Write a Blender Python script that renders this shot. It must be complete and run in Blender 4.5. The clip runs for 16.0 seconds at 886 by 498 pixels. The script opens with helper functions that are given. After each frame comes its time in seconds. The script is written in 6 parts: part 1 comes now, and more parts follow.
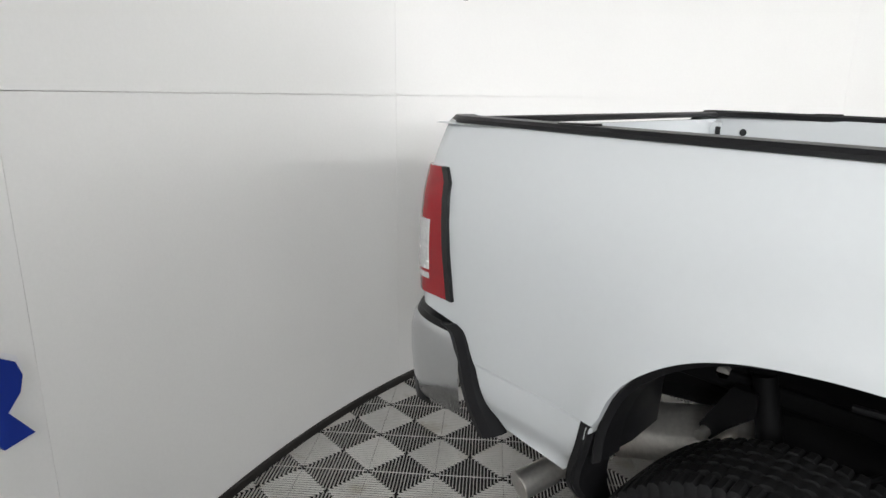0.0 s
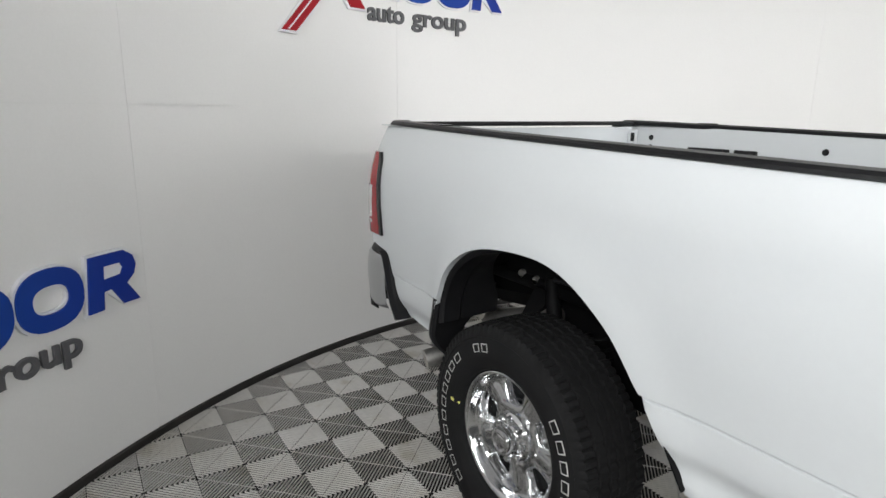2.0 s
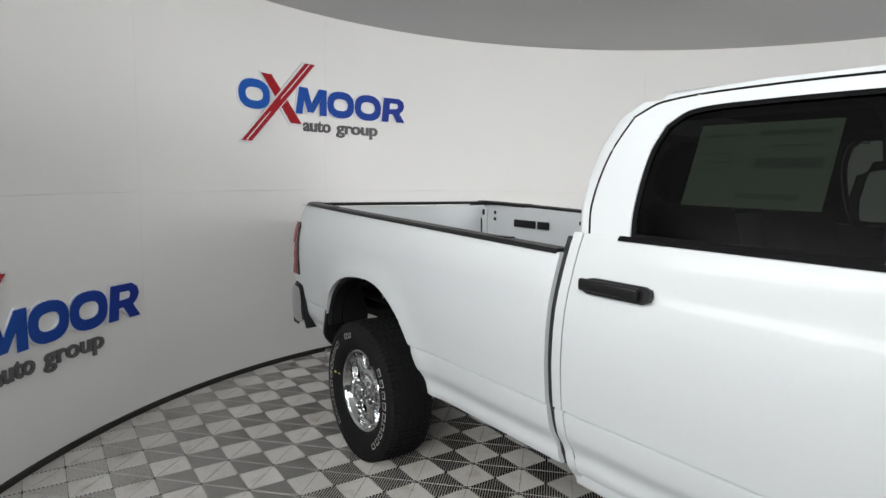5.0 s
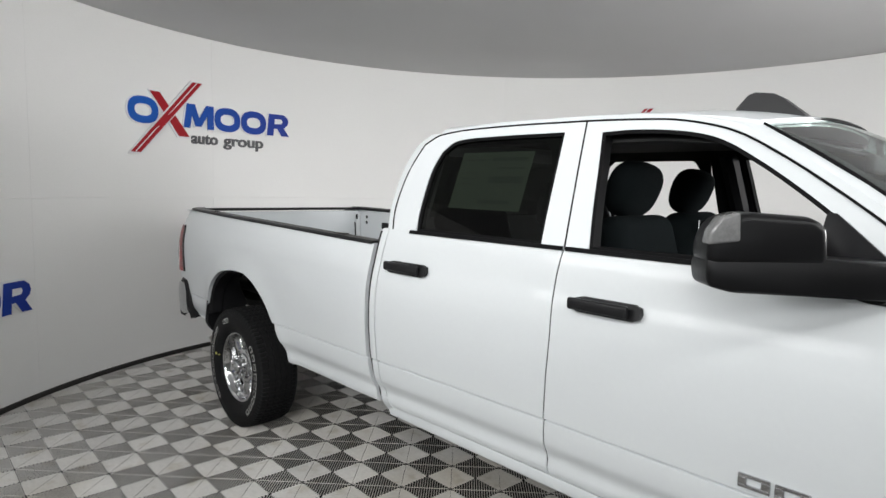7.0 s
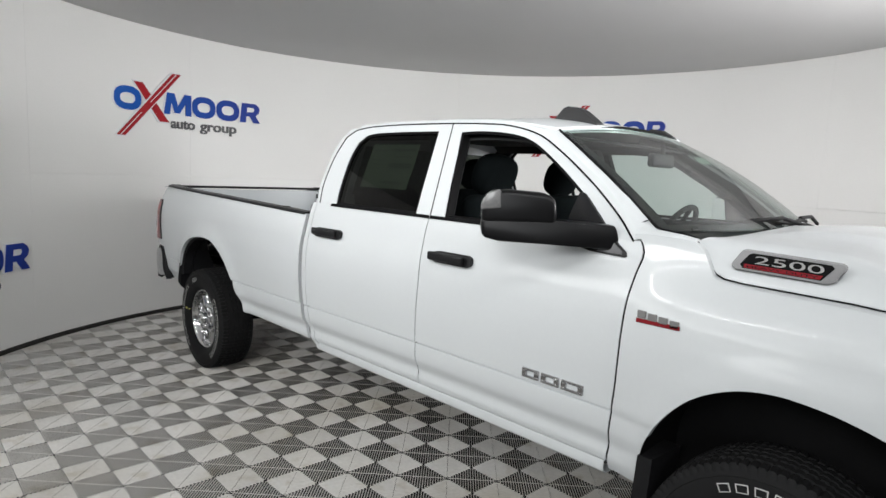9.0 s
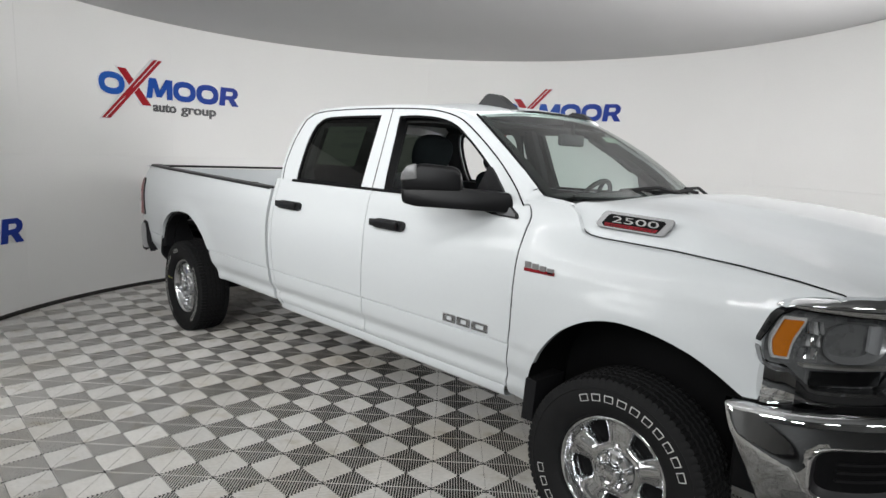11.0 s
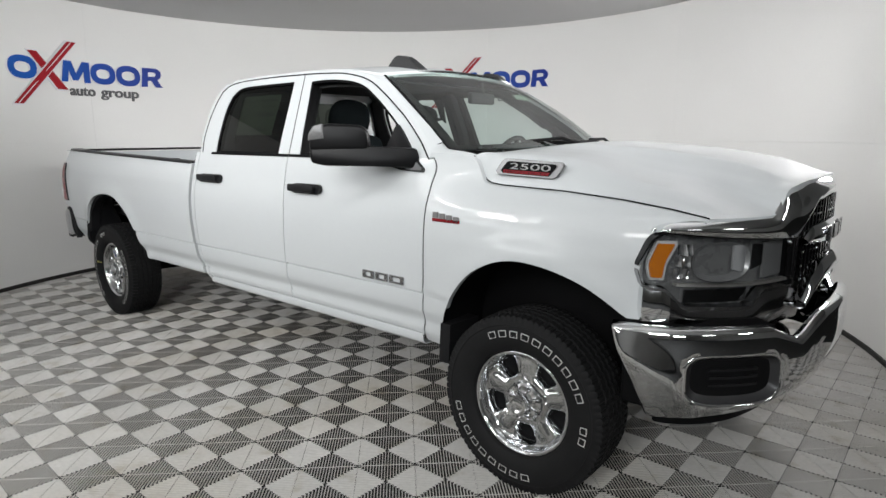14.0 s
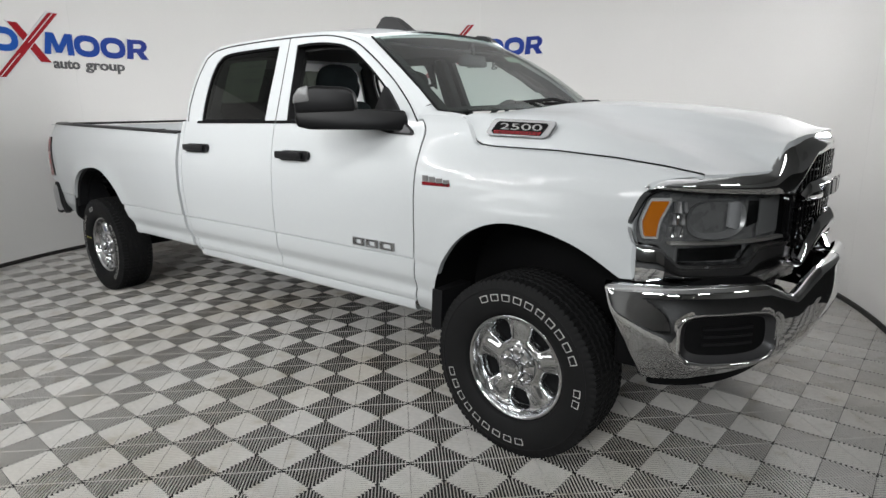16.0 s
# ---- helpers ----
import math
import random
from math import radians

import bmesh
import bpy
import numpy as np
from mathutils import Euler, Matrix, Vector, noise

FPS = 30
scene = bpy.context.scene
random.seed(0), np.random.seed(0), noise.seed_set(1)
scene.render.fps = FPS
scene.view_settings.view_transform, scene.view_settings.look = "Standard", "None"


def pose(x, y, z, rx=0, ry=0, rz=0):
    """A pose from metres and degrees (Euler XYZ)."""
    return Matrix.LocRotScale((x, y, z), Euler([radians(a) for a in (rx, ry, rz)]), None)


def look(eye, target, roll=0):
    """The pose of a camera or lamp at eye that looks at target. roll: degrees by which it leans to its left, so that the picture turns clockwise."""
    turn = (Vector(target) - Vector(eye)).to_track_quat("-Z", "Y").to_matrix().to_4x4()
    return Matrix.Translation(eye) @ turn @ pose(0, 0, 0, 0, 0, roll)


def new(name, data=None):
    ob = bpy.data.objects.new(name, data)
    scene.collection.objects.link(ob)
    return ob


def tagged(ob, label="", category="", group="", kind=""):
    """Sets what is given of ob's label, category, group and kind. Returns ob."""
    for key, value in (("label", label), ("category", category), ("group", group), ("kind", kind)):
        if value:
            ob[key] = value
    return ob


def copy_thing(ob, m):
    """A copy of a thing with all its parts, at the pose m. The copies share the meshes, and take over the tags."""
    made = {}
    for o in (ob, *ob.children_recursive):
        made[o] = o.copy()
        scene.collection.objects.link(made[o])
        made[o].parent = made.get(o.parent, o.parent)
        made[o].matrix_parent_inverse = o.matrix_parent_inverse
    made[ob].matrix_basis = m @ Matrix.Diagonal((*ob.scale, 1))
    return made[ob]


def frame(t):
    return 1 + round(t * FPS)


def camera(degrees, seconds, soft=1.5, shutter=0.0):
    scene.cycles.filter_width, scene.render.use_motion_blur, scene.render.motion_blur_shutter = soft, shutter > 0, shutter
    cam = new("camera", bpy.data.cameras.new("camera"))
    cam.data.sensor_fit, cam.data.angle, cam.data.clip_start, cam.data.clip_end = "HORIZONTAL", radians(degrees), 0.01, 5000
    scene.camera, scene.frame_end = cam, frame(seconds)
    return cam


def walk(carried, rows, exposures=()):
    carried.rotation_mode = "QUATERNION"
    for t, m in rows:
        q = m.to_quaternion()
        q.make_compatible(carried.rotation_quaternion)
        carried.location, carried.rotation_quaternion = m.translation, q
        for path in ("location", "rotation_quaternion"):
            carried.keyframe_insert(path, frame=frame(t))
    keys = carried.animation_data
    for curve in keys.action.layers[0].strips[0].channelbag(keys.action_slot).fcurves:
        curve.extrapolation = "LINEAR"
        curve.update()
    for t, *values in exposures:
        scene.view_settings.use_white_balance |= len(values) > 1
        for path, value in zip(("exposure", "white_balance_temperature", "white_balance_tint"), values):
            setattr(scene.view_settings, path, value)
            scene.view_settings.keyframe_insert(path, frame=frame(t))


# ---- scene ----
cam = camera(73.1, 16.0)
PATH = [
    (0, (0.29, -2.029, 1.529), (-1.157, -0.74, 1.036), 0.5),
    (0.5, (0.591, -2.017, 1.515), (-0.918, -0.806, 1.01), 1.2),
    (1, (0.866, -2.033, 1.536), (-0.71, -0.902, 1.049), 1.4),
    (1.5, (1.171, -2.126, 1.498), (-0.435, -1.031, 1.031), 1.1),
    (2, (1.452, -2.166, 1.532), (-0.177, -1.098, 1.076), 0.7),
    (2.5, (1.763, -2.109, 1.497), (0.093, -1.092, 1.076), 1.1),
    (3, (2.024, -2.139, 1.524), (0.336, -1.142, 1.128), 0.8),
    (3.2, (2.097, -2.17, 1.522), (0.401, -1.181, 1.144), 0.5),
    (5.3, (3.197, -2.655, 1.686), (1.615, -1.45, 1.474), 0.9),
    (5.5, (3.285, -2.714, 1.673), (1.726, -1.478, 1.471), 0.5),
    (6, (3.482, -2.829, 1.687), (1.982, -1.518, 1.504), -0.1),
    (6.5, (3.66, -2.835, 1.703), (2.216, -1.464, 1.52), -0.2),
    (7, (3.905, -2.765, 1.7), (2.477, -1.38, 1.493), 1.5),
    (7.5, (4.064, -2.791, 1.72), (2.64, -1.405, 1.493), 2.1),
    (8, (4.369, -2.968, 1.695), (2.967, -1.559, 1.471), 2.8),
    (8.5, (4.596, -3.051, 1.733), (3.218, -1.618, 1.509), 3.1),
    (9, (4.835, -3.003, 1.705), (3.432, -1.599, 1.455), 2.8),
    (9.2, (4.96, -3.013, 1.716), (3.545, -1.624, 1.449), 2.8),
    (11.5, (5.474, -3.173, 1.685), (4.12, -1.735, 1.373), 2.6),
    (12, (5.541, -3.18, 1.67), (4.22, -1.71, 1.364), 2.2),
    (12.5, (5.591, -3.15, 1.656), (4.29, -1.67, 1.315), 1.3),
    (13, (5.641, -3.12, 1.639), (4.357, -1.63, 1.281), 0.9),
    (13.5, (5.667, -3.121, 1.628), (4.397, -1.622, 1.255), 0.7),
    (14, (5.676, -3.105, 1.599), (4.417, -1.596, 1.226), -0.1),
    (14.5, (5.672, -3.1, 1.588), (4.422, -1.584, 1.214), -0.8),
    (15, (5.676, -3.079, 1.562), (4.445, -1.557, 1.152), -0.8),
    (15.5, (5.678, -3.062, 1.54), (4.449, -1.544, 1.109), -0.9),
    (16, (5.673, -3.053, 1.535), (4.431, -1.552, 1.083), -0.9),
]
walk(cam, [(t, look(eye, target, roll)) for t, eye, target, roll in PATH], exposures=[(0, 0.55), (2, 0.35), (5, 0.02), (16, 0.02)])

# ---- world and lights ----
world = bpy.data.worlds.new("world")
world.use_nodes = True
scene.world = world
world.node_tree.nodes["Background"].inputs[0].default_value = (0.9, 0.95, 1.0, 1)
world.node_tree.nodes["Background"].inputs[1].default_value = 0.05


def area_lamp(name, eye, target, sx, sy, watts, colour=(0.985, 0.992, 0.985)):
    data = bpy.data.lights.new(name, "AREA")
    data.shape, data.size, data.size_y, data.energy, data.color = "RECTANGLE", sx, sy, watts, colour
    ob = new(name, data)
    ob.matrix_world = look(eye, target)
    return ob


# unseen lamp bars of narrowed spread along the rim of the booth's opening, and the dim hall beyond
# the bar at 5 degrees is added fill for the west wall
for deg, watts, spread, aim, tall in ((-102, 28, 118, 2.2, 0.13), (-76, 18, 118, 2.2, 0.13), (-48, 13, 118, 2.2, 0.13), (-20, 11, 80, 2.4, 0.5), (5, 25, 80, 2.2, 0.9)):
    a = radians(deg)
    c, d = math.cos(a), math.sin(a)
    bar = area_lamp("unseen_rim_lamp", (1.826 + 4.16 * c, 0.421 + 4.16 * d, 2.98), (1.826 - 3.9 * c, 0.421 - 3.9 * d, aim), 1.9, tall, watts)
    bar.data.spread = radians(spread)
for x, watts in ((-1.2, 40), (1.1, 32)):
    area_lamp("unseen_hall_light", (x, -8.2, 3.1), (3.0, 0.8, 1.2), 2.4, 0.9, watts)
# fill added to brighten the booth's west wall, no fixture known here
area_lamp("unseen_hall_light", (6.2, -8.2, 4.2), (-2.2, -1.0, 1.6), 3.0, 1.4, 235)
area_lamp("hall_window", (8.8, -7.4, 2.9), (3.2, -0.8, 0.5), 1.3, 1.3, 100, (0.93, 0.97, 1.0))
# unseen overhead fill added to brighten the floor in the opening
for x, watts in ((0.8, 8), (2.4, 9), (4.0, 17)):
    down = area_lamp("floor_fill_lamp", (x, -3.15, 3.0), (x, -3.16, 0.0), 0.5, 0.3, watts)
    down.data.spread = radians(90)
for y in (-4.2, -0.4):
    area_lamp("unseen_hall_light", (10.5, y, 4.4), (1.5, 0.2, 1.2), 1.3, 0.6, 22)


# ---- materials ----
def node_material(name, base, rough=0.5, metal=0.0, vary=0.06, scale=6.0, fine=120.0, bump=0.0, coat=0.0, coat_rough=0.03, spec=0.5, rough_vary=0.08):
    """A surface with colour variation at two scales, and fine relief."""
    m = bpy.data.materials.new(name)
    m.use_nodes = True
    nt = m.node_tree
    b = nt.nodes["Principled BSDF"]
    co = nt.nodes.new("ShaderNodeTexCoord")
    n1 = nt.nodes.new("ShaderNodeTexNoise")
    n1.inputs["Scale"].default_value, n1.inputs["Detail"].default_value = scale, 4
    n2 = nt.nodes.new("ShaderNodeTexNoise")
    n2.inputs["Scale"].default_value, n2.inputs["Detail"].default_value = fine, 3
    nt.links.new(co.outputs["Object"], n1.inputs["Vector"])
    nt.links.new(co.outputs["Object"], n2.inputs["Vector"])
    add = nt.nodes.new("ShaderNodeMath")
    add.operation = "ADD"
    nt.links.new(n1.outputs["Fac"], add.inputs[0])
    nt.links.new(n2.outputs["Fac"], add.inputs[1])
    mr = nt.nodes.new("ShaderNodeMapRange")
    mr.inputs["From Min"].default_value, mr.inputs["From Max"].default_value = 0.6, 1.4
    mr.inputs["To Min"].default_value, mr.inputs["To Max"].default_value = 1 - vary, 1 + vary
    nt.links.new(add.outputs[0], mr.inputs["Value"])
    mul = nt.nodes.new("ShaderNodeVectorMath")
    mul.operation = "SCALE"
    mul.inputs[0].default_value = base
    nt.links.new(mr.outputs["Result"], mul.inputs["Scale"])
    nt.links.new(mul.outputs[0], b.inputs["Base Color"])
    rr = nt.nodes.new("ShaderNodeMapRange")
    rr.inputs["To Min"].default_value, rr.inputs["To Max"].default_value = max(0.0, rough - rough_vary), min(1.0, rough + rough_vary)
    nt.links.new(n1.outputs["Fac"], rr.inputs["Value"])
    nt.links.new(rr.outputs["Result"], b.inputs["Roughness"])
    b.inputs["Metallic"].default_value = metal
    b.inputs["Specular IOR Level"].default_value = spec
    b.inputs["Coat Weight"].default_value, b.inputs["Coat Roughness"].default_value = coat, coat_rough
    if bump:
        bp = nt.nodes.new("ShaderNodeBump")
        bp.inputs["Strength"].default_value, bp.inputs["Distance"].default_value = bump, 0.002
        nt.links.new(n2.outputs["Fac"], bp.inputs["Height"])
        nt.links.new(bp.outputs["Normal"], b.inputs["Normal"])
    return m


def glass_material(name, tint, face_gloss, rough=0.0):
    """A pane: part see-through tint, part mirror gloss."""
    m = bpy.data.materials.new(name)
    m.use_nodes = True
    nt = m.node_tree
    nt.nodes.remove(nt.nodes["Principled BSDF"])
    out = nt.nodes["Material Output"]
    tr = nt.nodes.new("ShaderNodeBsdfTransparent")
    tr.inputs["Color"].default_value = (*tint, 1)
    gl = nt.nodes.new("ShaderNodeBsdfGlossy")
    gl.inputs["Roughness"].default_value = rough
    lw = nt.nodes.new("ShaderNodeLayerWeight")
    lw.inputs["Blend"].default_value = 0.5
    power = nt.nodes.new("ShaderNodeMath")
    power.operation = "POWER"
    power.inputs[1].default_value = 4.5
    nt.links.new(lw.outputs["Facing"], power.inputs[0])
    gloss = nt.nodes.new("ShaderNodeMath")
    gloss.operation = "MULTIPLY_ADD"
    gloss.inputs[1].default_value, gloss.inputs[2].default_value = 1 - face_gloss, face_gloss
    nt.links.new(power.outputs[0], gloss.inputs[0])
    mix = nt.nodes.new("ShaderNodeMixShader")
    nt.links.new(gloss.outputs[0], mix.inputs[0])
    nt.links.new(tr.outputs[0], mix.inputs[1])
    nt.links.new(gl.outputs[0], mix.inputs[2])
    nt.links.new(mix.outputs[0], out.inputs["Surface"])
    return m


PAINT = node_material("white_paint", (0.610, 0.634, 0.647), 0.42, vary=0.012, scale=2.0, fine=60, coat=0.45, coat_rough=0.04, rough_vary=0.04)
BUMPER_STEEL = node_material("bumper_steel", (0.56, 0.57, 0.58), 0.20, 1.0, vary=0.05, scale=4, rough_vary=0.05)
CHROME = node_material("chrome", (0.86, 0.87, 0.88), 0.05, 1.0, vary=0.02, rough_vary=0.02)
WHEEL_CHROME = node_material("wheel_chrome", (0.70, 0.71, 0.72), 0.12, 1.0, vary=0.03, rough_vary=0.03)
DARK_CHROME = node_material("dark_chrome", (0.25, 0.25, 0.26), 0.12, 1.0, vary=0.03, rough_vary=0.03)
PLASTIC = node_material("black_plastic", (0.010, 0.010, 0.011), 0.42, vary=0.12, fine=400, bump=0.15, spec=0.24)
GLOSS_BLACK = node_material("gloss_black", (0.006, 0.006, 0.0065), 0.12, vary=0.1)
RUBBER = node_material("tyre_rubber", (0.013, 0.013, 0.0135), 0.65, vary=0.18, scale=14, fine=260, bump=0.2, spec=0.13)
WHITE_RUBBER = node_material("white_rubber", (0.62, 0.62, 0.60), 0.6, vary=0.08, scale=40)
UNDER = node_material("underbody_black", (0.005, 0.005, 0.0055), 0.6, vary=0.25, scale=9, fine=90, bump=0.3, spec=0.12)
SEAL = node_material("rubber_seal", (0.006, 0.006, 0.0065), 0.65, vary=0.1, spec=0.06)
GAP_SEAL = node_material("grey_seal", (0.014, 0.0145, 0.015), 0.45, vary=0.1)
STEEL = node_material("exhaust_steel", (0.74, 0.72, 0.69), 0.38, 0.9, vary=0.15, scale=8, fine=80, rough_vary=0.12)
CLOTH = node_material("seat_cloth", (0.0055, 0.0072, 0.0078), 0.9, vary=0.25, fine=500, bump=0.4, spec=0.03)
TRIM_DARK = node_material("interior_trim", (0.009, 0.0095, 0.010), 0.6, vary=0.15, fine=300, bump=0.2, spec=0.15)
MIRROR_BLACK = node_material("mirror_plastic", (0.0055, 0.0055, 0.006), 0.34, vary=0.12, fine=400, bump=0.15, spec=0.2)
FUNNEL = node_material("fog_funnel", (0.035, 0.035, 0.037), 0.35, 0.2, vary=0.08, scale=20)
HEADLINER = node_material("headliner", (0.006, 0.006, 0.006), 0.9, vary=0.08, fine=400)
RED_LENS = node_material("red_lens", (0.29, 0.005, 0.011), 0.12, vary=0.04, scale=30, coat=0.3, spec=0.3)
SMOKE_LENS = node_material("smoked_lens", (0.17, 0.17, 0.17), 0.22, 0.1, vary=0.15, scale=30)
BADGE_CHROME = node_material("badge_chrome", (0.20, 0.20, 0.205), 0.34, 1.0, vary=0.06, scale=20)
CLEAR_LENS = node_material("silver_reflector", (0.60, 0.60, 0.60), 0.25, 0.25, vary=0.15, scale=30)
BOWL = node_material("lamp_bowl", (0.36, 0.36, 0.365), 0.34, 0.6, vary=0.12, scale=25)
BULB_GREY = node_material("bulb_shield_grey", (0.30, 0.30, 0.31), 0.35, 0.1, vary=0.06, scale=30)
SATIN = node_material("satin_chrome", (0.45, 0.45, 0.46), 0.24, 1.0, vary=0.04, scale=20)
AMBER = node_material("amber_lens", (0.50, 0.15, 0.010), 0.12, vary=0.12, scale=50, coat=1.0)
SMOKE = node_material("smoked_reflector", (0.17, 0.17, 0.172), 0.28, 0.25, vary=0.2, scale=20)
RED_BADGE = node_material("red_badge", (0.22, 0.014, 0.020), 0.25, vary=0.08, coat=0.6)
WALL_PAINT = node_material("booth_wall_white", (0.83, 0.824, 0.809), 0.55, vary=0.02, scale=1.2, fine=90, bump=0.04, spec=0.35)
CEIL_PAINT = node_material("booth_ceiling_grey", (0.57, 0.57, 0.57), 0.8, vary=0.03, scale=1.5, fine=140, bump=0.05)
BASE_BLACK = node_material("base_strip_black", (0.018, 0.016, 0.015), 0.5, vary=0.25, scale=12)
# near-black base colour stands in for shade between the tile ribs
CONCRETE_SHADE = node_material("concrete_gap_shade", (0.012, 0.0118, 0.0112), 0.85, vary=0.25, scale=3, fine=60)
HALL = node_material("hall_wall", (0.40, 0.40, 0.39), 0.8, vary=0.08, scale=0.8)
NUMBER_GREY = node_material("badge_grey", (0.25, 0.245, 0.245), 0.35, 0.3, vary=0.04, scale=60)
SIGN_WHITE = node_material("sign_edge_white", (0.80, 0.80, 0.82), 0.4, vary=0.02)
SIGN_GREY = node_material("sign_grey", (0.10, 0.10, 0.105), 0.45, vary=0.05)
PAPER = node_material("sheet_paper", (0.26, 0.31, 0.25), 0.7, vary=0.04)
INK = node_material("sheet_ink", (0.16, 0.18, 0.165), 0.7)
YELLOW = node_material("yellow_chalk", (0.75, 0.72, 0.2), 0.8)


def glow_material(name, colour, strength):
    m = bpy.data.materials.new(name)
    m.use_nodes = True
    b = m.node_tree.nodes["Principled BSDF"]
    b.inputs["Base Color"].default_value = (*colour, 1)
    b.inputs["Emission Color"].default_value = (*colour, 1)
    b.inputs["Emission Strength"].default_value = strength
    return m


LAMP_GLOW = glow_material("lamp_diffuser_glow", (1.0, 0.985, 0.99), 78.0)


def gradient_material(name, low, high, axis, lo, hi):
    m = node_material(name, low, 0.4, vary=0.03, spec=0.25)
    nt = m.node_tree
    b = nt.nodes["Principled BSDF"]
    co = nt.nodes.new("ShaderNodeTexCoord")
    sep = nt.nodes.new("ShaderNodeSeparateXYZ")
    nt.links.new(co.outputs["Object"], sep.inputs[0])
    mr = nt.nodes.new("ShaderNodeMapRange")
    mr.inputs["From Min"].default_value, mr.inputs["From Max"].default_value = lo, hi
    nt.links.new(sep.outputs[axis], mr.inputs["Value"])
    mix = nt.nodes.new("ShaderNodeMix")
    mix.data_type = "RGBA"
    mix.inputs["A"].default_value, mix.inputs["B"].default_value = (*low, 1), (*high, 1)
    nt.links.new(mr.outputs["Result"], mix.inputs["Factor"])
    nt.links.new(mix.outputs["Result"], b.inputs["Base Color"])
    return m


SIGN_BLUE = gradient_material("sign_blue", (0.010, 0.095, 0.42), (0.010, 0.030, 0.26), "X", -0.7, 0.9)
SIGN_RED = node_material("sign_red", (0.34, 0.008, 0.016), 0.4, vary=0.06, spec=0.25)


def tile_material():
    m = node_material("floor_tile_grey", (0.585, 0.572, 0.547), 0.42, vary=0.12, scale=3.0, fine=45, bump=0.15)
    nt = m.node_tree
    b = nt.nodes["Principled BSDF"]
    mul = b.inputs["Base Color"].links[0].from_node
    info = nt.nodes.new("ShaderNodeObjectInfo")
    mr = nt.nodes.new("ShaderNodeMapRange")
    mr.inputs["To Min"].default_value, mr.inputs["To Max"].default_value = 0.93, 1.07
    nt.links.new(info.outputs["Random"], mr.inputs["Value"])
    sc = nt.nodes.new("ShaderNodeVectorMath")
    sc.operation = "SCALE"
    nt.links.new(mul.outputs[0], sc.inputs[0])
    nt.links.new(mr.outputs["Result"], sc.inputs["Scale"])
    # scuffs and brownish wear in patches across the floor
    geo = nt.nodes.new("ShaderNodeNewGeometry")
    prev = sc.outputs[0]
    for size, detail, lo, hi, tint in ((0.9, 5, 0.48, 0.72, (0.86, 0.83, 0.77)), (7.0, 6, 0.58, 0.70, (0.80, 0.77, 0.71)), (2.3, 3, 0.55, 0.75, (1.10, 1.10, 1.10))):
        no = nt.nodes.new("ShaderNodeTexNoise")
        no.inputs["Scale"].default_value, no.inputs["Detail"].default_value = size, detail
        nt.links.new(geo.outputs["Position"], no.inputs["Vector"])
        rg = nt.nodes.new("ShaderNodeMapRange")
        rg.inputs["From Min"].default_value, rg.inputs["From Max"].default_value = lo, hi
        nt.links.new(no.outputs["Fac"], rg.inputs["Value"])
        mix = nt.nodes.new("ShaderNodeMix")
        mix.data_type, mix.blend_type = "RGBA", "MULTIPLY"
        mix.inputs["B"].default_value = (*tint, 1)
        nt.links.new(rg.outputs["Result"], mix.inputs["Factor"])
        nt.links.new(prev, mix.inputs["A"])
        prev = mix.outputs["Result"]
    nt.links.new(prev, b.inputs["Base Color"])
    return m


TILE = tile_material()
CLEAR_GLASS = glass_material("clear_glass", (0.54, 0.65, 0.615), 0.10)
TINT_GLASS = glass_material("privacy_glass", (0.045, 0.053, 0.045), 0.03)
LAMP_GLASS = glass_material("lamp_glass", (0.92, 0.93, 0.93), 0.02)


# ---- mesh helpers ----
def link(name, bm, material, parent=None, label="", sharp=32.0, extra=()):
    """Links a bmesh as one mesh object, smooth but for sharp edges."""
    bmesh.ops.remove_doubles(bm, verts=bm.verts, dist=1e-5)
    bmesh.ops.recalc_face_normals(bm, faces=bm.faces)
    lim = radians(sharp)
    for f in bm.faces:
        f.smooth = True
    for e in bm.edges:
        if len(e.link_faces) == 2 and e.calc_face_angle(0) > lim:
            e.smooth = False
    me = bpy.data.meshes.new(name)
    bm.to_mesh(me)
    bm.free()
    me.materials.append(material)
    for m in extra:
        me.materials.append(m)
    ob = new(name, me)
    if parent is not None:
        ob.parent = parent
    if label:
        ob["label"] = label
    return ob


def part(name, bm, material, parent, label="", sharp=32.0, extra=()):
    return link(name, bm, material, parent, label, sharp, extra)


def empty(name, label, category, group="", kind=""):
    return tagged(new(name), label, category, group, kind)


def grid(bm, rows, close_u=False, close_v=False):
    """Quads over rows of points."""
    vs = [[bm.verts.new(p) for p in r] for r in rows]
    n, m = len(vs), len(vs[0])
    for i in range(n if close_u else n - 1):
        for j in range(m if close_v else m - 1):
            q = [vs[i][j], vs[(i + 1) % n][j], vs[(i + 1) % n][(j + 1) % m], vs[i][(j + 1) % m]]
            if len({tuple(v.co) for v in q}) >= 3:
                seen, f = [], []
                for v in q:
                    if tuple(v.co) not in seen:
                        seen.append(tuple(v.co))
                        f.append(v)
                try:
                    bm.faces.new(f)
                except ValueError:
                    pass
    return vs


def slab(bm, rows, shift):
    """A curved plate: rows of points in front, the same moved by shift behind, and rims."""
    back = [[tuple(Vector(p) + Vector(shift(p) if callable(shift) else shift)) for p in r] for r in rows]
    grid(bm, rows)
    grid(bm, back)
    for a, b in ((rows[0], back[0]), (rows[-1], back[-1])):
        grid(bm, [a, b])
    grid(bm, [[r[0] for r in rows], [r[0] for r in back]])
    grid(bm, [[r[-1] for r in rows], [r[-1] for r in back]])
    return bm


